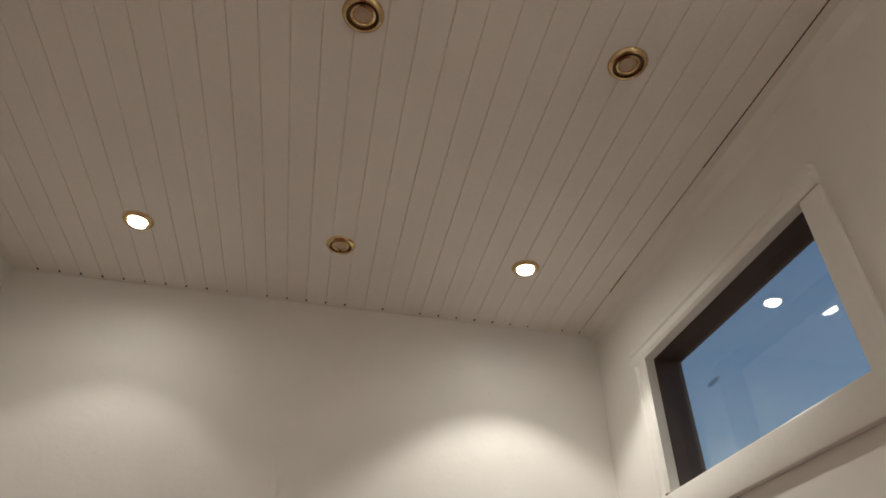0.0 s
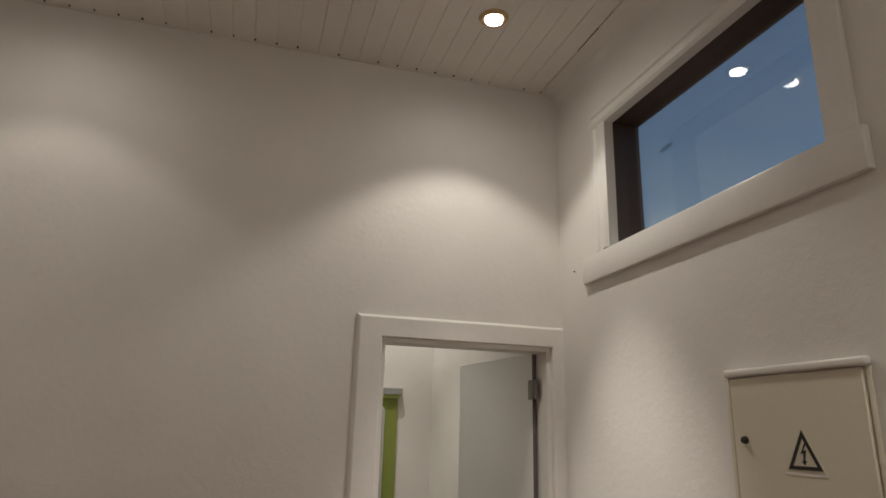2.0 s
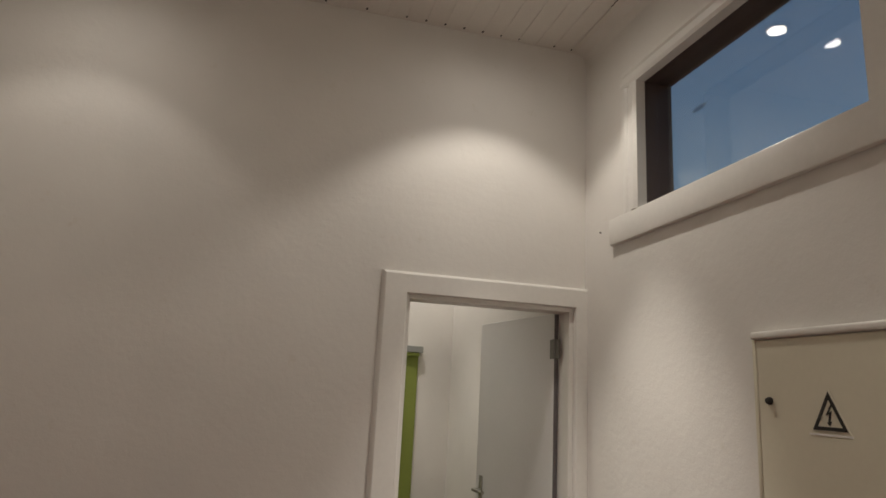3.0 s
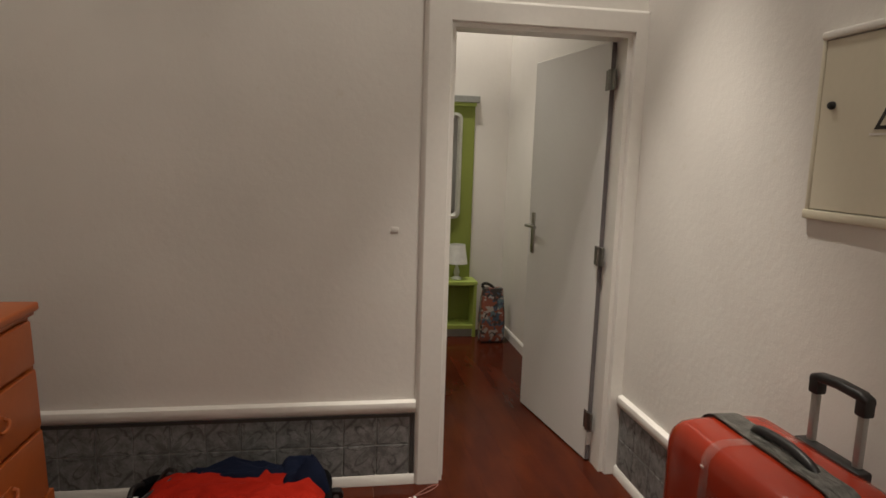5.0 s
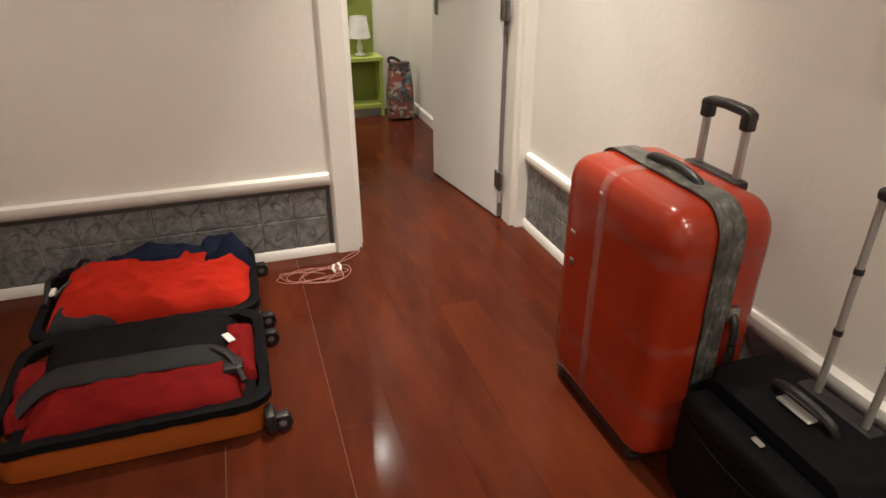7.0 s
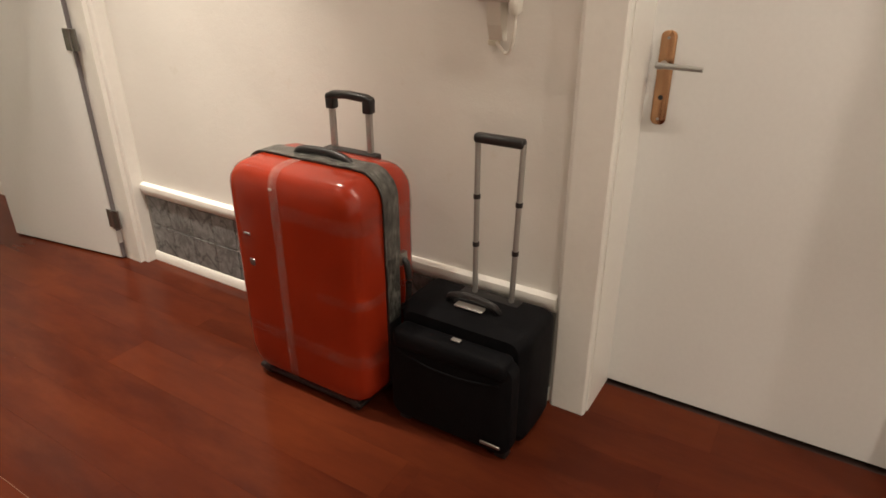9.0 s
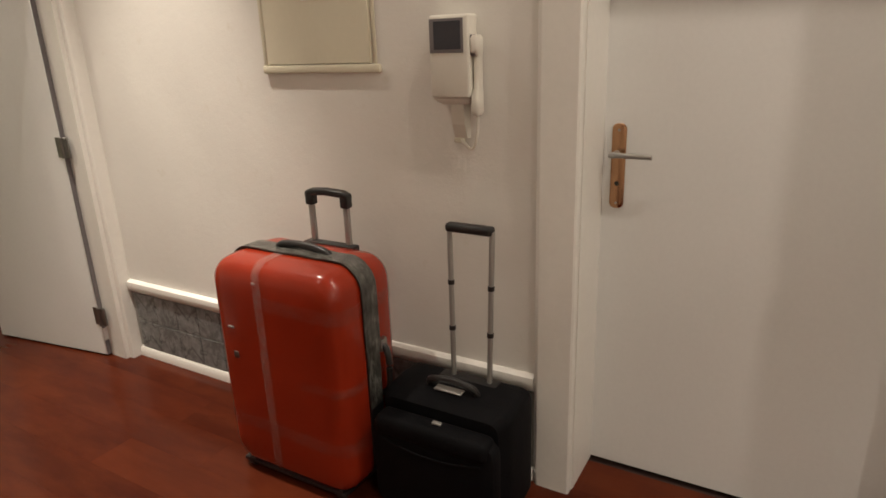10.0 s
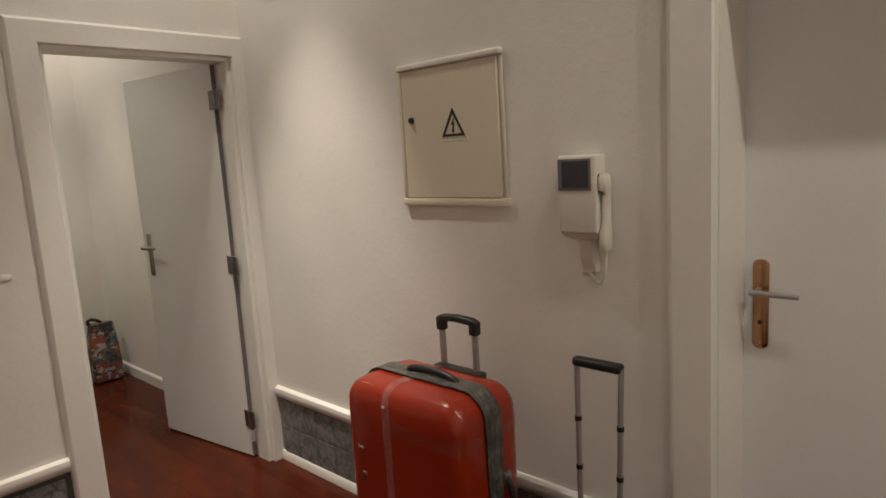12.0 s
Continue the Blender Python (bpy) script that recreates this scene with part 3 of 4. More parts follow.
# ---- ceiling spots ----
def ceiling_spot(x, y, lit):
    ob = thing("ceiling_spot", (x, y, CEIL), "brass recessed ceiling spot, lit, some unseen ones added as fill" if lit else "tarnished brass recessed ceiling spot, switched off", "ceiling light", "recessed ceiling spots")
    hole = 0.0375 if lit else 0.046
    ring = turned([(hole, -0.001), (hole, -0.010), (0.049, -0.014), (0.054, -0.012), (0.060, -0.005), (0.063, 0.0), (0.063, 0.004), (0.046, 0.004)], 28)
    part("trim_ring", ring, M_BRASS, ob)
    if lit:
        part("bulb", turned([(0.0, -0.0215), (0.016, -0.0205), (0.030, -0.0178), (0.037, -0.0150), (0.037, -0.008), (0.033, 0.003), (0.0, 0.003)], 24), M_BULB_ON, ob, "glowing lamp face")
        return ob
    # Dark colour paints the shade in the gap between the rings.
    part("recess", turned([(0.0375, -0.0005), (0.0375, -0.003), (0.0455, -0.003), (0.0455, -0.0005)], 28), M_RING_SHADE, ob, "dark ring painting the shade between the rings")
    inner = turned([(0.027, -0.001), (0.027, -0.007), (0.031, -0.011), (0.0372, -0.008), (0.0372, -0.001)], 28)
    part("inner_ring", inner, M_BRASS, ob)
    part("bulb", turned([(0.0, -0.006), (0.008, -0.0055), (0.02, -0.004), (0.031, -0.003), (0.031, 0.004), (0.0, 0.004)], 24), M_BULB_OFF, ob, "dark lamp face")
    return ob


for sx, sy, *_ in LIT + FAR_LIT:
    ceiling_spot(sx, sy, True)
for sx, sy in UNLIT:
    ceiling_spot(sx, sy, False)


plate = thing("blank_plate", (-1.076, 0, 1.155), "small blank plate painted over in wall white", "cover plate")
part("cover", box((-0.017, -0.003, -0.011), (0.017, 0, 0.011), 0.0015, 2), M_WALL, plate)
nail = thing("wall_nail", (0, -0.15, 2.357), "small dark nail driven into the white wall", "nail")
part("head", cyl((-0.007, 0, 0), (0, 0, 0), 0.004, n=10), M_HINGE, nail)

# ---- electric cabinet and intercom ----
cab = thing("fuse_cabinet", (0, -1.313, 1.582), "cream metal fuse cabinet door with high-voltage warning sign", "fuse box")
for name, a, b in (("frame_side", (-0.0125, 0.222, -0.249), (0, 0.238, 0.249)), ("frame_side", (-0.007, -0.238, -0.249), (0, -0.222, 0.232))):
    part(name, box(a, b, 0.004, 2), M_CREAM, cab)
part("frame_top", box((-0.024, -0.241, 0.232), (0, 0.232, 0.254), 0.007, 3), M_TRIM, cab, "white moulded top edge")
part("frame_bottom", box((-0.016, -0.252, -0.252), (0, 0.242, -0.226), 0.004, 2), M_CREAM, cab)
cdoor = part("door", box((-0.013, -0.2195, -0.2235), (-0.001, 0.2195, 0.2295), 0.002, 1), M_CREAM, cab)
part("knob", turned([(0.011, 0.0), (0.011, 0.006), (0.008, 0.012), (0.0, 0.013)], 16), M_BLACK, cdoor, "small black lock").matrix_basis = pose(-0.013, 0.174, 0.056, 0, -90, 0)


def flat_poly(points, x, thick=0.0015):
    return loft([[(x, a, b) for a, b in points], [(x - thick, a, b) for a, b in points]])


sign = part("warning_sign", flat_poly([(0.035, -0.018), (-0.085, -0.018), (-0.025, 0.092)], -0.013), M_LABEL, cdoor, "pale triangle warning sign")
tri_o, tri_i = [(0.028, -0.012), (-0.078, -0.012), (-0.025, 0.085)], [(0.013, -0.003), (-0.063, -0.003), (-0.025, 0.066)]
rim = bmesh.new()
for i in range(3):
    j = (i + 1) % 3
    join(rim, flat_poly([tri_o[i], tri_o[j], tri_i[j], tri_i[i]], -0.0146))
part("border", rim, M_INK, sign, "black border", False)
BOLT = ((0.006, 0.054), (-0.010, 0.026), (0.000, 0.029), (-0.004, 0.008), (-0.009, 0.009), (0.000, -0.001), (0.007, 0.011), (0.002, 0.010), (0.008, 0.037), (-0.001, 0.034), (0.011, 0.054))
bolt = flat_poly([(-0.025 - u, v) for u, v in BOLT], -0.0146)
part("lightning_bolt", bolt, M_INK, sign, "black lightning bolt", False)
part("sign_edge", box((-0.0145, -0.09, -0.026), (-0.013, 0.042, -0.0205)), M_TRIM, cdoor, smooth=False)

ic = thing("intercom", (0, -1.838, 1.37), "ivory video door phone with receiver on the wall", "intercom")
part("body", box((-0.058, -0.064, -0.112), (0, 0.064, 0.116), 0.008, 3), M_IVORY, ic)
bez = part("bezel", box((-0.0605, -0.048, 0.014), (-0.0582, 0.061, 0.106), 0.001, 1), M_BEZEL, ic, "grey screen surround")
part("screen", box((-0.0618, -0.040, 0.023), (-0.0606, 0.046, 0.099)), M_SCREEN, bez, "dark screen", False)
part("chin", loft([[(-d, w, z) for d, w in ((0, 0.064 - g), (0.052 - k, 0.062 - g), (0.052 - k, -0.062 + g * 0.3), (0, -0.064 + g * 0.3))] for z, g, k in ((-0.1125, 0.0, 0.0), (-0.122, 0.012, 0.004), (-0.130, 0.030, 0.014))]), M_IVORY, ic)
part("receiver", loft([[(-0.034 + dx * sc + bow, -0.076 + dy * sc, z) for dx, dy in round_rect(0.044, 0.026, 0.010, 4)] for z, sc, bow in ((-0.160, 0.7, 0.0), (-0.150, 1.0, 0.0), (-0.105, 1.0, 0.002), (-0.085, 0.75, 0.008), (0.0, 0.72, 0.010), (0.015, 1.0, 0.002), (0.050, 1.0, 0.0), (0.060, 0.7, 0.0))]), M_IVORY, ic)
for hz in (0.055, 0.010):
    part("hook", cyl((-0.045, -0.0645, hz), (-0.045, -0.079, hz), 0.006, n=10), M_BEZEL, ic, "dark receiver rest")
part("wall_bracket", loft([[(-t * o[0], o[1], z) for o in ((0, 0.018), (0.034, 0.012), (0.034, -0.030), (0, -0.036))] for z, t in ((-0.130, 1.0), (-0.19, 0.8), (-0.232, 0.35))]), M_IVORY, ic, smooth=False)
part("cord", tube([(-0.034, -0.076, -0.158), (-0.034, -0.074, -0.205), (-0.028, -0.062, -0.250), (-0.022, -0.045, -0.262), (-0.02, -0.028, -0.250), (-0.015, -0.012, -0.236)], 0.005, 8), M_IVORY, ic)
part("wire_clip", box((-0.014, -0.018, -0.246), (0, 0.016, -0.230), 0.003, 1), M_LABEL, ic)


# ---- luggage ----
def caster(parent, x, y, z, r=0.022, fork_up=0.03):
    w = part("caster_wheel", cyl((x, y - 0.012, z), (x, y + 0.012, z), r, n=18), M_BLACK, parent)
    part("hub", cyl((x, y - 0.014, z), (x, y + 0.014, z), r * 0.4, n=10), M_BEZEL, w)
    part("fork", box((x - r * 0.7, y - 0.017, z + r * 0.4), (x + r * 0.7, y + 0.017, z + r + fork_up), 0.006, 2), M_BLACK, w)


def shell_loops(w, h, r, layers):
    """Loops in the yz plane at (x, inset) layers."""
    return [[(x, a, b) for a, b in round_rect(w - 2 * i, h - 2 * i, max(r - i * 0.6, 0.01), 8)] for x, i in layers]


red = thing("red_suitcase", (-0.262, -1.375, 0.0), "large glossy red hard-shell suitcase bound with clear and grey tape", "suitcase")
RW, RH, RC = 0.535, 0.766, 0.406
up = Matrix.Translation((0, 0, RC))


def red_part(name, bm, mat, label="", parent=None):
    bm.transform(up)
    return part(name, bm, mat, parent or red, label)


front = red_part("front_shell", loft(shell_loops(RW, RH, 0.085, ((-0.03, 0.0), (-0.08, 0.001), (-0.112, 0.005), (-0.132, 0.015), (-0.144, 0.034), (-0.150, 0.065), (-0.152, 0.12)))), M_RED)
red_part("back_shell", loft(shell_loops(RW, RH, 0.085, ((0.03, 0.0), (0.08, 0.001), (0.112, 0.005), (0.132, 0.015), (0.144, 0.034), (0.148, 0.065), (0.149, 0.12)))), M_RED)
red_part("zip_band", hoop(RW + 0.012, RH + 0.012, 0.09, 0.066, 0.03), M_BLACK, "black zip band between shells")
for width, grow, keep in ((0.074, 0.018, lambda c: c.z > 0.12 and (c.z > 0.31 or c.y < 0)), (0.062, 0.016, lambda c: -0.12 < c.z < 0.2 and c.y < 0)):
    tape = hoop(RW + grow, RH + grow, 0.092, width, 0.003, 8)
    bmesh.ops.subdivide_edges(tape, edges=[e for e in tape.edges if e.calc_length() > 0.2], cuts=8)
    bmesh.ops.delete(tape, geom=[f for f in tape.faces if not keep(f.calc_center_median())], context="FACES")
    for v in tape.verts:
        v.co += Vector((0.003, 0.0015, 0.0015)) * noise.noise(v.co * 40)
    red_part("grey_tape", tape, M_GREYTAPE, "creased grey tape over the zip")


def tape_loop(y, width):
    """Clear tape that runs round the case over its top and down its front."""
    w, h, r = 0.309, RH + 0.006, 0.058
    bm = hoop(w, h, r, width, 0.0012, 8)
    bm.transform(Matrix.Translation((0, y, 0)) @ Matrix.Rotation(radians(90), 4, "Z"))
    return bm


red_part("clear_tape", tape_loop(0.043, 0.034), M_TAPE, "clear packing tape")


def tape_belt(z, width):
    pts = round_rect(0.309, RW + 0.005, 0.058, 8)
    return loft([[(a * (1 - k), b * (1 - k), z + dz + 0.02 * b) for a, b in pts] for dz, k in ((0, 0), (width, 0), (width, 0.004), (0, 0.004), (0, 0))], False)


for z, wd, keep in ((0.235, 0.045, lambda c: c.x > -0.02 or c.y < 0.02), (-0.005, 0.030, lambda c: c.y < -0.10), (-0.215, 0.045, lambda c: c.x < 0.0)):
    belt = tape_belt(z, wd)
    bmesh.ops.subdivide_edges(belt, edges=[e for e in belt.edges if e.calc_length() > 0.1], cuts=10)
    bmesh.ops.delete(belt, geom=[f for f in belt.faces if not keep(f.calc_center_median())], context="FACES")
    for v in belt.verts:
        v.co.z += 0.004 * noise.noise(v.co * 14)
    red_part("clear_tape", belt, M_TAPE_THIN, "thin clear packing tape")
# pale creased tabs that stand in for glints on the film
for ey, ez, ew_, eh in ((0.050, 0.322, 0.013, 0.007),):
    tab = box((-0.1575, ey - ew_ / 2, ez - eh / 2), (-0.1545, ey + ew_ / 2, ez + eh / 2), 0.001, 1)
    for v in tab.verts:
        v.co.x += 0.002 * noise.noise(v.co * 160)
    red_part("tape_end", tab, M_TAPE_GLINT, "pale creased tab standing in for a tape glint")
grip = red_part("top_handle", tube([(0.012, 0.095, 0.374), (0.010, 0.08, 0.397), (0.012, 0.03, 0.405), (0.012, -0.05, 0.405), (0.010, -0.11, 0.394), (0.012, -0.127, 0.374)], 0.0125, 10), M_BLACK, "black padded carry handle")
red_part("side_handle", tube([(0.05, -0.264, 0.10), (0.046, -0.292, 0.08), (0.046, -0.299, 0.02), (0.046, -0.292, -0.06), (0.05, -0.264, -0.08)], 0.011, 10), M_BLACK, "black side handle")
red_part("handle_end", box((0.032, -0.283, 0.075), (0.066, -0.264, 0.118), 0.004, 2), M_STEEL, "grey handle mount")
for ty in (0.042, -0.104):
    t = part("handle_tube", box((0.127, ty - 0.010, 0.735), (0.143, ty + 0.010, 0.945), 0.004, 2), M_CHROME, red, "aluminium telescopic tube")
part("tube_housing", box((0.108, -0.137, 0.763), (0.148, 0.073, 0.790), 0.006, 2), M_BLACK, red)
bar = loft([[(0.135 + a * sc, y - 0.026, 0.959 + lift + b * sc) for a, b in round_rect(0.032, 0.024, 0.009, 4)] for y, lift, sc in ((0.083, -0.010, 0.85), (0.080, -0.008, 0.95), (0.06, -0.001, 1.0), (0.0, 0.003, 1.0), (-0.07, -0.001, 1.0), (-0.090, -0.008, 0.95), (-0.093, -0.010, 0.85))])
for ty in (0.042, -0.104):
    join(bar, box((0.120, ty - 0.016, 0.913), (0.150, ty + 0.016, 0.957), 0.006, 2))
part("pull_grip", bar, M_BLACK, red, "black pull handle")
part("lock", box((-0.1535, 0.163, 0.445), (-0.135, 0.186, 0.47), 0.004, 2), M_HINGE, red, "small metal lock stud")
part("logo_stud", box((-0.1535, 0.168, 0.55), (-0.135, 0.198, 0.560), 0.003, 1), M_STEEL, red, "small metal badge")
part("base_frame", box((-0.135, -0.222, 0.016), (0.13, 0.235, 0.034), 0.008, 2), M_BLACK, red, "black plastic base")
for wx in (-0.115, 0.115):
    for wy in (-0.195, 0.195):
        caster(red, wx, wy, 0.023, 0.022, 0.015)

blk = thing("black_trolley_bag", (-0.21, -1.90, 0.0), "black nylon cabin trolley bag leaning on the wall", "suitcase")
BW = 0.425


def soft_body(x0, x1, z0, z1, w, bulge=0.012, r=0.035):
    loops = []
    n = 9
    for k in range(n):
        t = k / (n - 1)
        e = abs(2 * t - 1)
        inset = 0.0 if e < 0.8 else (e - 0.8) * 0.09
        push = bulge * (1 - e * e)
        x = x0 + (x1 - x0) * t
        loops.append([(x, a * (1 + push / w), (z0 + z1) / 2 + b * (1 + push / (z1 - z0))) for a, b in round_rect(w - 2 * inset, z1 - z0 - 2 * inset, r, 6)])
    return loft(loops)


part("body", soft_body(-0.085, 0.14, 0.022, 0.395, BW), M_NYLON, blk)
pk = part("front_pocket", soft_body(-0.15, -0.085, 0.03, 0.335, BW - 0.02, 0.01, 0.04), M_NYLON, blk, "bulging front pocket")
part("pocket_flap", box((-0.162, -0.19, 0.285), (-0.085, 0.19, 0.352), 0.022, 3), M_NYLON, pk)
part("zip", tube([(-0.157, 0.17, 0.28), (-0.162, 0.06, 0.262), (-0.162, -0.06, 0.262), (-0.157, -0.17, 0.28)], 0.003, 6), M_NYLON, pk)
part("badge", box((-0.165, -0.185, 0.062), (-0.158, -0.12, 0.072), 0.002, 1), M_STEEL, pk, "small pale badge")
part("top_handle", tube([(0.005, 0.085, 0.395), (-0.005, 0.07, 0.425), (-0.01, 0.0, 0.438), (-0.005, -0.07, 0.425), (0.005, -0.085, 0.395)], 0.011, 8), M_BLACK, blk)
part("tag", box((-0.03, -0.045, 0.404), (0.0, 0.05, 0.411), 0.003, 1), M_CHROME, blk, "pale luggage tag")
part("zip_pull", box((-0.13, -0.03, 0.355), (-0.115, 0.0, 0.362), 0.002, 1), M_CHROME, blk)
for ty, foot in ((0.061, 0.040), (-0.081, -0.085)):
    tb = part("handle_tube", cyl((0.085, foot, 0.38), (0.108, ty - 0.008, 0.885), 0.0085, n=12), M_CHROME, blk, "chrome telescopic tube")
    for cz in (0.555, 0.705):
        part("collar", cyl((0.085 + 0.0455 * (cz - 0.38), foot + (ty - 0.008 - foot) * (cz - 0.38) / 0.505, cz), (0.0857 + 0.0455 * (cz - 0.38), foot + (ty - 0.008 - foot) * (cz - 0.366) / 0.505, cz + 0.014), 0.0105, n=12), M_BLACK, tb)
part("tube_base", box((0.065, -0.115, 0.385), (0.11, 0.085, 0.402), 0.005, 2), M_BLACK, blk)
part("pull_grip", box((0.092, -0.093, 0.872), (0.126, 0.063, 0.9), 0.010, 3), M_BLACK, blk, "black pull handle")
for wy in (-0.17, 0.17):
    caster(blk, 0.115, wy, 0.026, 0.026, 0.01)
    part("foot", box((-0.13, wy - 0.02, 0.0), (-0.09, wy + 0.02, 0.035), 0.006, 2), M_BLACK, blk)


def tray(w, d, h, r):
    """Half of a hard case lying on its back, hollow above."""
    loops = []
    for inset, z in ((0.012, 0.0), (0.003, 0.006), (0.0, 0.018), (0.0, h * 0.6), (0.0, h), (0.01, h + 0.004), (0.014, h), (0.02, 0.03), (0.05, 0.018)):
        loops.append([(a, b, z) for a, b in round_rect(w - 2 * inset, d - 2 * inset, max(r - inset * 0.5, 0.01), 7)])
    return loft(loops)


def mound(w, d, h, seed, folds=0.012, nx=44, ny=32, power=4, skew=0.0):
    """Soft heap of cloth with creases; closed below."""
    bm = bmesh.new()
    grid = []
    for j in range(ny + 1):
        row = []
        for i in range(nx + 1):
            u, v = 2 * i / nx - 1, 2 * j / ny - 1
            edge = max(0.0, 1 - abs(u) ** power) ** 0.5 * max(0.0, 1 - abs(v) ** power) ** 0.5
            p = Vector((u * w / 2, v * d / 2, seed * 7.3))
            ridge = 1 - abs(noise.noise(Vector((p.x * 5 + 2 * p.y + seed, p.y * 11 - 3 * p.x, seed))) * 2)
            crease = (ridge ** 3 * 1.3 + noise.turbulence(Vector((p.x * 9 + seed, p.y * 18, seed)), 3, False)) * folds + noise.noise(Vector((p.x * 3, p.y * 3, seed))) * folds * 1.6
            wob = 0.06 * noise.noise(Vector((u * 2.2, v * 2.2, seed + 5)))
            row.append(bm.verts.new((p.x * (1 + wob) , p.y * (1 + wob), max(0.0, edge * (h + crease + skew * v)))))
        grid.append(row)
    for j in range(ny):
        for i in range(nx):
            bm.faces.new((grid[j][i], grid[j][i + 1], grid[j + 1][i + 1], grid[j + 1][i]))
    ring = [grid[0][i] for i in range(nx + 1)] + [grid[j][nx] for j in range(1, ny + 1)] + [grid[ny][i] for i in range(nx - 1, -1, -1)] + [grid[j][0] for j in range(ny - 1, 0, -1)]
    bm.faces.new(ring[::-1])
    return bm


def placed(bm, x, y, z, rz=0):
    bm.transform(pose(x, y, z, 0, 0, rz))
    return bm


ocase = thing("open_suitcase", (-1.717, -0.612, 0.0), "orange hard-shell suitcase lying open, packed with clothes", "suitcase")
OW, OD, OH = 0.745, 0.52, 0.10
fy, by = -0.272, 0.27
for nm, yy in (("front_half", fy), ("back_half", by)):
    half = part(nm, placed(tray(OW, OD, OH, 0.07), 0, yy, 0.002), M_ORANGE, ocase, "orange hard shell half")
    rimb = loft([[(a, b + yy, z) for a, b in round_rect(OW + 2 * g, OD + 2 * g, 0.075, 7)] for g, z in ((0.003, OH), (0.011, OH + 0.004), (0.011, OH + 0.03), (0.0, OH + 0.036), (-0.022, OH + 0.03), (-0.022, OH), (0.003, OH))], False)
    bmesh.ops.subdivide_edges(rimb, edges=[e for e in rimb.edges if e.calc_length() > 0.15], cuts=14)
    for v in rimb.verts:
        v.co += Vector((1, 1, 0.8)) * 0.006 * noise.noise(v.co * 22)
    part("zip_rim", rimb, M_NYLON, half, "black fabric zip rim")
    part("lining", placed(box((-OW / 2 + 0.03, -OD / 2 + 0.03, 0.036), (OW / 2 - 0.03, OD / 2 - 0.03, 0.09), 0.02, 2), 0, yy, 0), M_NYLON, half, "dark lining")
    for wy in (-0.255 if yy == fy else -0.215, 0.205):
        caster(ocase, OW / 2 + 0.03, yy + wy, 0.032, 0.03, 0.0)
        part("wheel_mount", box((OW / 2 - 0.02, yy + wy - 0.035, 0.012), (OW / 2 + 0.012, yy + wy + 0.035, 0.085), 0.012, 2), M_BLACK, ocase)
part("clothes_pouch", placed(mound(0.60, 0.24, 0.085, 1.7, 0.012), -0.0, fy - 0.12, 0.085), M_CRIMSON, ocase, "crimson clothes under the divider")
part("side_clothes", placed(mound(0.10, 0.30, 0.06, 9.1, 0.015, 20, 30), 0.30, fy + 0.05, 0.085), M_CRIMSON, ocase, "crimson clothes at the edge")
part("side_clothes", placed(mound(0.10, 0.30, 0.055, 4.1, 0.015, 20, 30), -0.31, fy + 0.02, 0.085), M_CRIMSON, ocase, "crimson clothes at the edge")
part("divider", placed(mound(0.60, 0.28, 0.095, 3.3, 0.006, 40, 24, 8), 0.0, fy + 0.10, 0.08), M_NYLON, ocase, "black zipped divider panel")
band = tube([(-0.315, fy - 0.075, 0.128), (-0.22, fy - 0.045, 0.166), (0.0, fy - 0.035, 0.178), (0.20, fy - 0.045, 0.166), (0.29, fy - 0.07, 0.135)], 0.015, 12)
for v in band.verts:
    yc = fy - 0.035 - 0.4 * v.co.x ** 2
    v.co.y = yc + (v.co.y - yc) * 3.6
part("divider_band", band, M_NYLON_D, ocase, "dark grey mesh band")
part("care_label", placed(box((-0.012, -0.028, -0.002), (0.012, 0.028, 0.002), 0.001, 1), 0.272, fy + 0.035, 0.172, 24), M_WHITE, ocase, "small white label")
part("buckle", box((0.25, fy - 0.13, 0.14), (0.31, fy - 0.07, 0.165), 0.006, 2), M_BLACK, ocase)
part("strap", tube([(0.22, fy - 0.02, 0.178), (0.26, fy - 0.06, 0.176), (0.29, fy - 0.11, 0.16), (0.31, fy - 0.17, 0.14)], 0.009, 8), M_BLACK, ocase)
part("strap", tube([(-0.30, by + 0.16, 0.15), (-0.26, by + 0.17, 0.20), (-0.22, by + 0.13, 0.21), (-0.24, by + 0.08, 0.19), (-0.30, by + 0.05, 0.165), (-0.34, by + 0.0, 0.145)], 0.009, 8), M_BLACK, ocase)
part("strap", tube([(-0.36, by + 0.18, 0.14), (-0.37, by + 0.1, 0.165), (-0.365, by + 0.02, 0.15), (-0.36, by - 0.05, 0.14)], 0.012, 8), M_BLACK, ocase)
part("strap_tip", box((-0.355, by + 0.0, 0.15), (-0.335, by + 0.05, 0.162), 0.003, 1), M_WHITE, ocase, "white strap end")
part("grey_garment", placed(mound(0.22, 0.14, 0.07, 5.5), -0.22, by - 0.14, 0.085), M_NYLON_D, ocase, "grey folded garment")
part("scarlet_garment", placed(mound(0.70, 0.37, 0.105, 2.2, 0.014, 96, 60, 6, 0.022), 0.015, by - 0.01, 0.085, -3), M_SCARLET, ocase, "crumpled scarlet garment")
part("navy_garment", placed(mound(0.58, 0.18, 0.125, 6.6, 0.016), 0.05, by + 0.155, 0.085, -2), M_NAVY, ocase, "navy folded garment")
part("navy_garment", placed(mound(0.20, 0.18, 0.132, 8.4, 0.03, 30, 30), 0.27, by + 0.11, 0.085, 12), M_NAVY, ocase, "navy rolled garment")

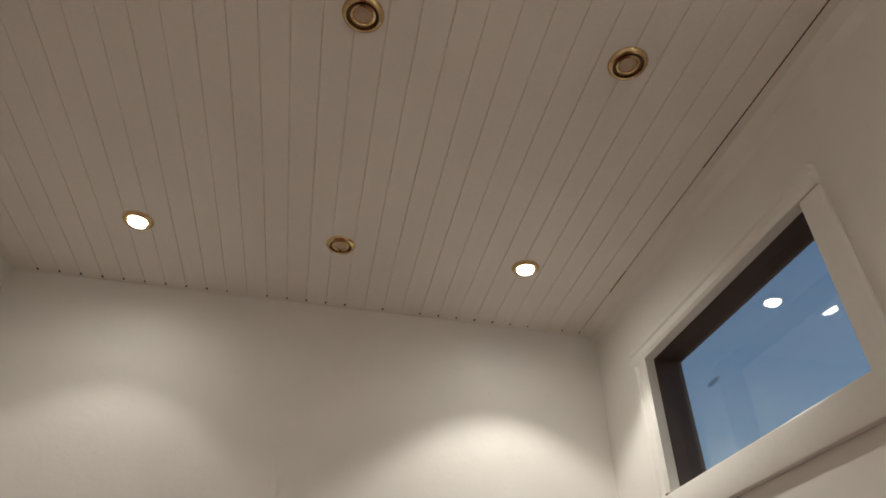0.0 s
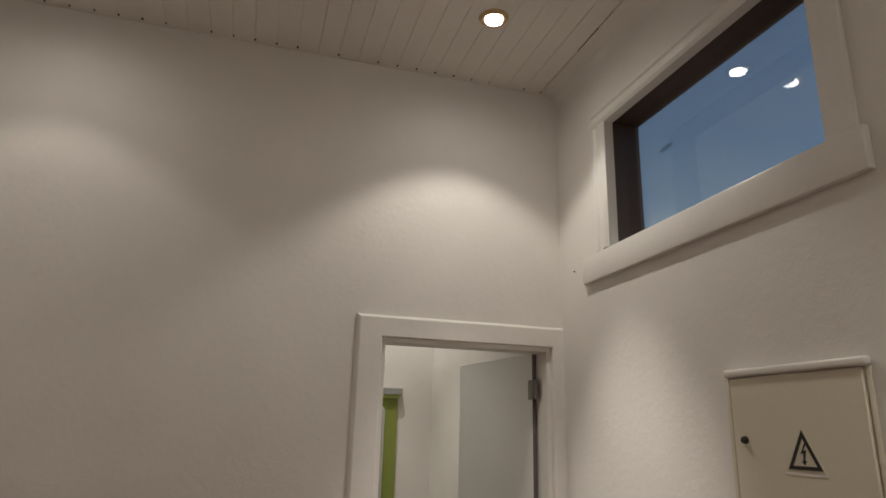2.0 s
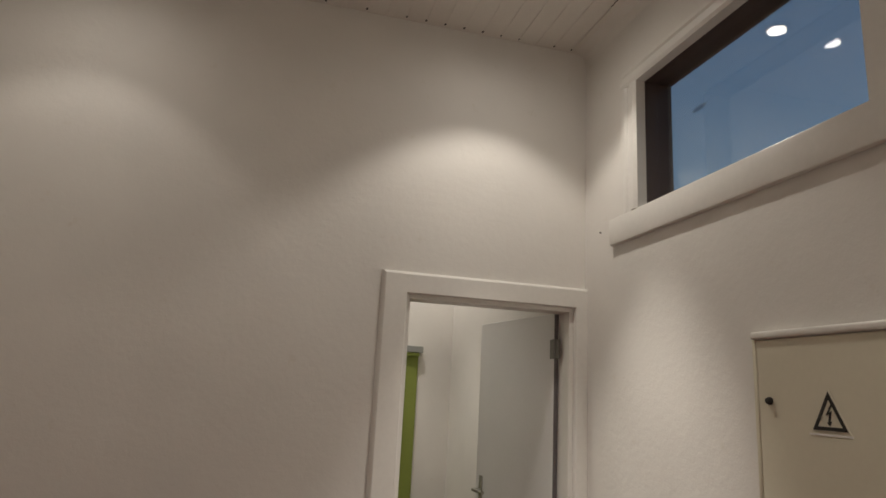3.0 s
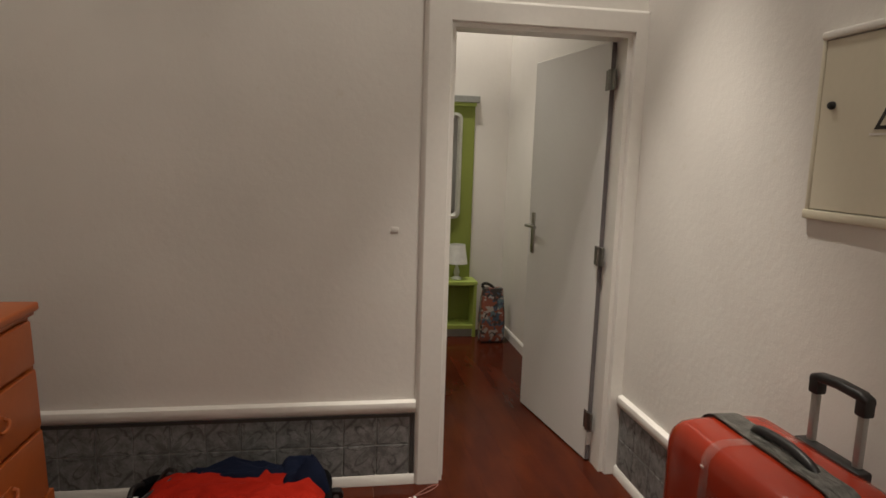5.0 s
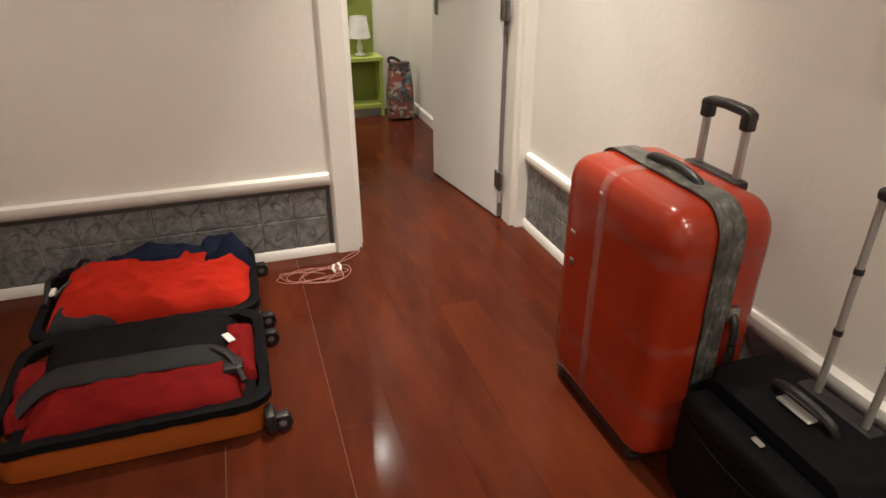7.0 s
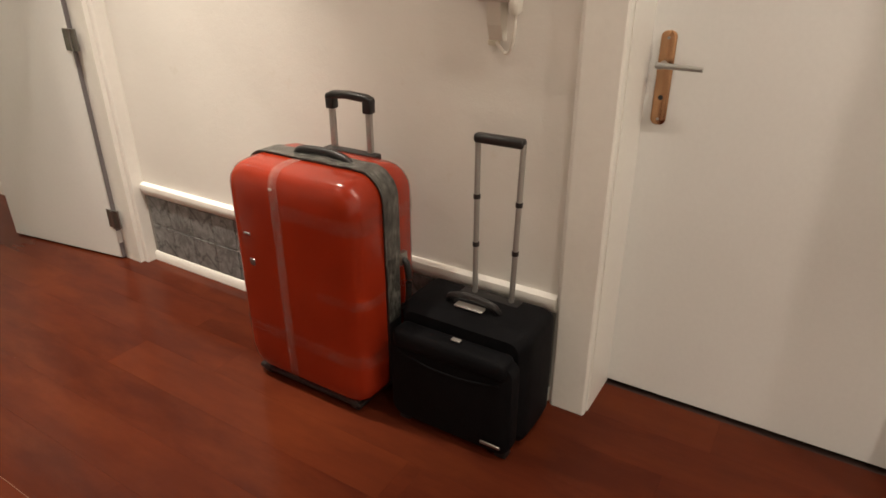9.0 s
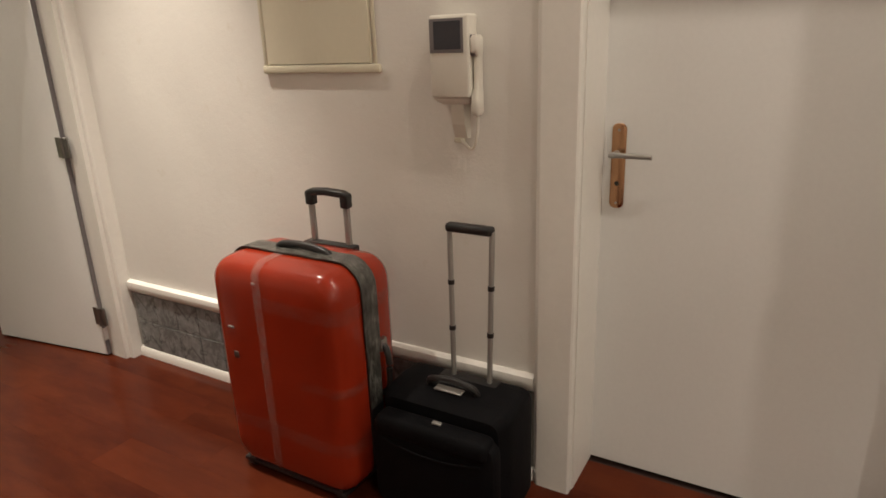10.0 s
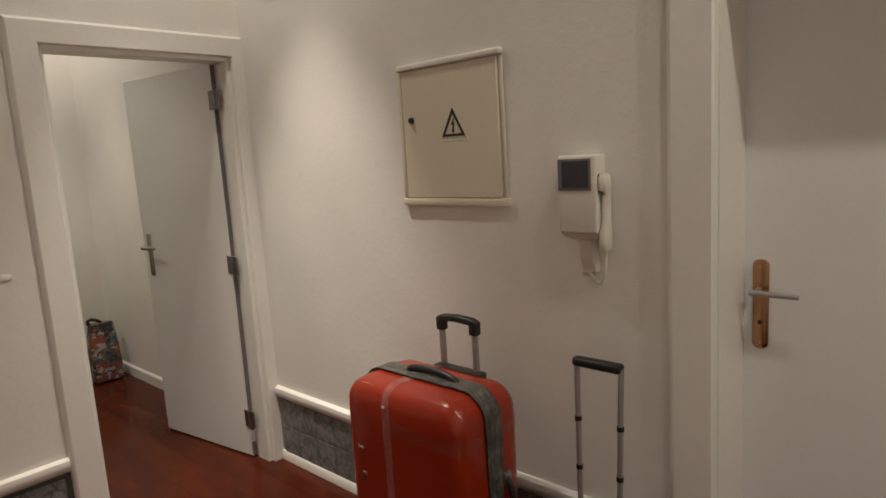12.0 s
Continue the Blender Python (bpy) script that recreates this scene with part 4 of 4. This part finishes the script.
# ---- dresser ----
DX, DY0, DY1, DT = -2.257, -1.385, -0.585, 0.985
dres = thing("dresser", (DX, (DY0 + DY1) / 2, 0), "orange painted chest of drawers with turned legs and scalloped apron", "dresser")
hw = (DY1 - DY0) / 2
part("top", box((-0.555, -hw - 0.02, DT - 0.028), (0.022, hw + 0.016, DT), 0.008, 3), M_DRESSER, dres)
part("top_moulding", box((-0.545, -hw - 0.008, DT - 0.042), (0.01, hw + 0.006, DT - 0.0285), 0.005, 2), M_DRESSER, dres)
part("body", box((-0.54, -hw, 0.30), (-0.012, hw, DT - 0.0425), 0.004, 1), M_DRESSER, dres)


def drawer(y0, y1, z0, z1, pulls):
    d = part("drawer", box((-0.0115, y0, z0), (0.006, y1, z1), 0.006, 3), M_DRESSER, dres)
    for py in pulls:
        zc = (z0 + z1) / 2 + 0.01
        h = part("pull", tube([(0.006, py - 0.026, zc + 0.010), (0.018, py - 0.030, zc + 0.004), (0.022, py - 0.020, zc - 0.012), (0.023, py, zc - 0.017), (0.022, py + 0.020, zc - 0.012), (0.018, py + 0.030, zc + 0.004), (0.006, py + 0.026, zc + 0.010)], 0.0055, 8), M_DRESSER, d, "small painted bail pull")
        lobes = []
        for i in range(36):
            a = 2 * math.pi * i / 36
            r = 0.026 + 0.012 * abs(math.cos(a)) ** 1.5 + 0.003 * math.cos(6 * a)
            lobes.append((py + r * math.cos(a) * 1.05, zc + 0.004 + r * math.sin(a) * 0.72))
        part("pull_plate", loft([[(0.0058, p, q) for p, q in lobes], [(0.0095, py + (p - py) * 0.93, zc + 0.004 + (q - zc - 0.004) * 0.93) for p, q in lobes]]), M_DRESSER, h)


drawer(-hw + 0.025, -0.006, 0.785, 0.93, (-hw / 2,))
drawer(0.006, hw - 0.025, 0.785, 0.93, ())
drawer(-hw + 0.025, hw - 0.025, 0.575, 0.77, (-0.15, 0.15))
drawer(-hw + 0.025, hw - 0.025, 0.335, 0.56, (-0.16, 0.16))
apron_pts = [(hw, 0.33), (hw, 0.275)]
for i in range(41):
    t = i / 40
    y = hw * (0.93 - 1.86 * t)
    apron_pts.append((y, 0.275 - 0.035 * abs(math.sin(t * math.pi * 4)) + 0.02 * math.cos(t * 2 * math.pi)))
apron_pts += [(-hw, 0.275), (-hw, 0.33)]
part("apron", loft([[(-0.012, a, b) for a, b in apron_pts], [(0.006, a, b) for a, b in apron_pts]]), M_DRESSER, dres, "scalloped apron", False)
LEG = [(0.012, 0.0), (0.016, 0.01), (0.013, 0.03), (0.017, 0.05), (0.020, 0.062), (0.016, 0.075), (0.020, 0.13), (0.024, 0.17), (0.018, 0.19), (0.026, 0.205), (0.020, 0.22), (0.026, 0.26), (0.026, 0.305)]
for lx in (-0.03, -0.51):
    for ly in (-hw + 0.03, hw - 0.03):
        part("leg", turned(LEG, 16, (lx, ly, 0)), M_DRESSER, dres)

# the carcass widens a little towards the floor
for ob in dres.children_recursive:
    for v in ob.data.vertices:
        v.co.y *= (1.03 if v.co.z < DT - 0.045 else 1.0) + 0.235 * max(0.0, 1 - v.co.z / DT)

# ---- cable on the floor ----
cable = thing("tangled_cable", (-1.08, -0.17, 0.0), "tangled thin pink cable with white ends on the floor", "cable")
rng = random.Random(4)
loop_pts = []
for k in range(30):
    a = k * 1.15
    rx, ry = 0.065 + 0.10 * rng.random(), 0.03 + 0.05 * rng.random()
    loop_pts.append((-0.06 + rx * math.cos(a) + 0.004 * k, -0.05 + ry * math.sin(a), 0.004 + 0.006 * rng.random()))
loop_pts += [(0.13, 0.05, 0.004), (0.19, 0.09, 0.005), (0.22, 0.13, 0.004), (0.18, 0.11, 0.006), (0.12, 0.06, 0.004), (0.08, 0.02, 0.005)]
part("cord", tube(loop_pts, 0.0017, 6), M_PINK, cable)
part("plug", tube([(0.08, 0.02, 0.006), (0.07, -0.01, 0.007), (0.075, -0.045, 0.006)], 0.006, 8), M_WHITE, cable, "white plug end")
part("plug", tube([(0.10, 0.03, 0.006), (0.105, 0.0, 0.007), (0.10, -0.035, 0.006)], 0.006, 8), M_WHITE, cable, "white plug end")

# ---- adjoining room ----
setting("green_panel", box((-2.2, FAR_Y - 0.02, 0), (-0.215, FAR_Y, 1.875)), M_GREEN, "lime-green painted recess on the end wall", "wall panel")
setting("lintel", box((-2.2, FAR_Y - 0.06, 1.903), (-0.185, FAR_Y, 1.955), 0.003, 1), M_GREYBAND, "grey lintel shelf over the green recess", "lintel")
setting("lintel_lip", box((-2.2, FAR_Y - 0.045, 1.875), (-0.21, FAR_Y, 1.9025), 0.002, 1), M_LIME, "pale lime strip under the lintel", "trim")

bench = thing("low_shelf", (-0.645, 2.385, 0), "low lime-green open shelf unit against the wall", "shelf")
part("top", box((-0.48, -0.115, 0.435), (0.46, 0.09, 0.465), 0.003, 1), M_LIME, bench)
part("side", box((0.43, -0.108, 0.0), (0.455, 0.09, 0.4345)), M_LIME, bench, smooth=False)
part("side", box((-0.475, -0.108, 0.0), (-0.45, 0.09, 0.4345)), M_LIME, bench, smooth=False)
part("bottom", box((-0.4495, -0.108, 0.07), (0.4295, 0.09, 0.10)), M_LIME, bench, smooth=False)
part("back", box((-0.4495, 0.075, 0.1005), (0.4295, 0.09, 0.4345)), M_GREEN, bench, smooth=False)
part("plinth", box((-0.4495, -0.085, 0.0), (0.4295, -0.07, 0.0695)), M_GREYBAND, bench, "grey plinth", False)

lamp = thing("table_lamp", (-0.345, 2.375, 0.465), "small table lamp with white cone shade and glass base", "lamp")
part("base", turned([(0.04, 0.0), (0.045, 0.006), (0.04, 0.016), (0.018, 0.03), (0.026, 0.06), (0.018, 0.09), (0.012, 0.11), (0.012, 0.15)], 20), M_CLEAR, lamp, "turned frosted glass base")
part("shade", turned([(0.088, 0.135), (0.086, 0.135), (0.062, 0.29), (0.064, 0.292), (0.088, 0.137)], 28), M_LAMPSHADE, lamp, "white cone shade")

mir = thing("wall_mirror", (-0.62, FAR_Y - 0.022, 1.39), "silver-framed mirror hung on the green wall", "mirror")
mo, mi = round_rect(0.60, 0.86, 0.05, 5), round_rect(0.52, 0.78, 0.03, 5)
part("frame", loft([[(a, y, b) for a, b in o] for y, o in ((0, mo), (-0.02, mo), (-0.028, round_rect(0.56, 0.82, 0.04, 5)), (-0.015, mi), (0, mi), (0, mo))], False), M_SILVER, mir)
part("glass", box((-0.262, -0.012, -0.392), (0.262, -0.004, 0.392)), M_MIRROR, mir, smooth=False)

shirt = thing("hanging_garment", (-0.53, FAR_Y - 0.09, 1.36), "long white garment hanging in front of the mirror", "garment")
folds = []
for k in range(14):
    z = 0.40 - 0.78 * k / 13
    wd = 0.5 if k == 0 else 0.85 + 0.25 * k / 13
    folds.append([(0.085 * wd * math.cos(a) + 0.006 * math.sin(5 * a + z * 9), 0.026 * math.sin(a) * (1 + 0.5 * math.sin(6 * a + z * 3)), z) for a in [2 * math.pi * i / 40 for i in range(40)]])
part("cloth", loft(folds), M_LINEN, shirt)
part("hanger", tube([(0, 0.0, 0.39), (0, 0.0, 0.44), (0.012, 0.02, 0.455), (0.02, 0.04, 0.44)], 0.005, 6), M_BLACK, shirt, "dark hanger hook")

bag = thing("printed_bag", (-0.088, 2.16, 0.0), "colourful printed shopping trolley bag with dark handles", "bag")
loops = []
for k in range(12):
    t = k / 11
    z = 0.02 + 0.42 * t
    loops.append([(a * (1 + 0.05 * noise.noise(Vector((a * 20, b * 20, z * 8)))) * (1 - 0.22 * t ** 3), b * (1 - 0.55 * t ** 2), z) for a, b in round_rect(0.20, 0.15, 0.03, 5)])
part("body", loft(loops), M_BAG, bag)
part("handle", tube([(-0.05, 0, 0.42), (-0.085, 0.0, 0.455), (-0.06, 0.0, 0.475), (-0.01, 0.0, 0.455), (0.02, 0, 0.42)], 0.012, 8), M_BLACK, bag, "dark strap handles")
part("foot", box((-0.085, -0.06, 0.0), (0.085, 0.06, 0.024), 0.006, 2), M_BLACK, bag)


# ---- wall tiles ----
def tile_mesh(name, w, h, d, mat):
    return mesh(name, box((-w / 2, 0, -h / 2), (w / 2, d, h / 2), 0.003, 1), mat)


T = 0.145
bed_n = setting("tile_band_north", box((WEST, -0.004, 0.047), (DOOR_L - cw - 0.001, -0.0005, 0.335)), M_GROUT, "band of grey flower-patterned wall tiles", "tiles")
bed_e = setting("tile_band_east", box((-0.004, ENT_B + ew + 0.001, 0.047), (-0.0005, -0.027, 0.335)), M_GROUT, "band of grey flower-patterned wall tiles", "tiles")
tn = tile_mesh("tile", T - 0.003, T - 0.003, 0.007, M_TILE_N)
te = tile_mesh("tile", T - 0.003, T - 0.003, 0.007, M_TILE_E)
for row in (0, 1):
    zc = 0.0455 + T * (row + 0.5)
    x = -1.72 + 5 * T - T / 2
    while x > WEST + T / 2:
        ob = new("tile", tn)
        ob.parent, ob.location = bed_n, (x, -0.0105, zc)
        x -= T
    y = -0.03 - T / 2 - 0.02
    while y > ENT_B + ew + T / 2:
        ob = new("tile", te)
        ob.parent, ob.matrix_basis = bed_e, pose(-0.0105, y, zc, 0, 0, -90)
        y -= T
part("edging", box((-0.990, -0.012, 0.049), (-0.972, -0.004, 0.332)), M_EDGE, bed_n, "dark tile edging", False)
part("edging", box((-0.99, -0.013, 0.318), (-0.991 - 1.86, -0.0102, 0.333)), M_EDGE, bed_n, "dark tile edging", False)

# ---- floor planks ----
floor_ob = bpy.data.objects["floor"]
PW = 0.1662
WARM = {3: (-1.85, -0.62), -1: (-2.6, -2.1)}
prng = random.Random(11)
plank_cache = {}


def plank(x, y0, y1, mat):
    key = (round(y1 - y0, 4), mat.name)
    if key not in plank_cache:
        plank_cache[key] = mesh("plank", box((-PW / 2 + 0.0001, 0, -0.012), (PW / 2 - 0.0001, key[0] - 0.0002, 0.0), 0.0002, 1), mat)
    ob = new("plank", plank_cache[key])
    ob.parent, ob.location = floor_ob, (x, y0, 0)


for k in range(-2, 20):
    x = -1.1545 + PW * (7 - k) - PW / 2
    w0, w1 = WARM.get(k, (9, 9))
    y = SOUTH - prng.choice((0, 0.3, 0.6, 0.9))
    while y < FAR_Y:
        ln = prng.choice((1.2, 1.5, 1.8, 2.2))
        mat = M_FLOOR
        if abs(y - w0) < 0.001:
            ln, mat = w1 - w0, M_FLOOR_WARM
        elif y < w0 < y + ln:
            ln = w0 - y
        y0, y1 = max(y, SOUTH if x < 0.06 else ENT_A - 0.05), min(y + ln, FAR_Y if x < 0.14 else ENT_B + 0.05)
        if y1 - y0 > 0.004 and WEST - 0.05 < x < 0.25:
            plank(x, y0, y1, mat)
        y += ln
part("filled_seam", box((-1.4872, -2.0, -0.001), (-1.4860, -1.16, 0.0006)), M_SEAM, floor_ob, "pale filled gap between planks", False)
part("filled_seam", box((-1.1545, -1.6, -0.001), (-1.1532, -0.03, 0.0006)), M_SEAM, floor_ob, "pale filled gap between planks", False)
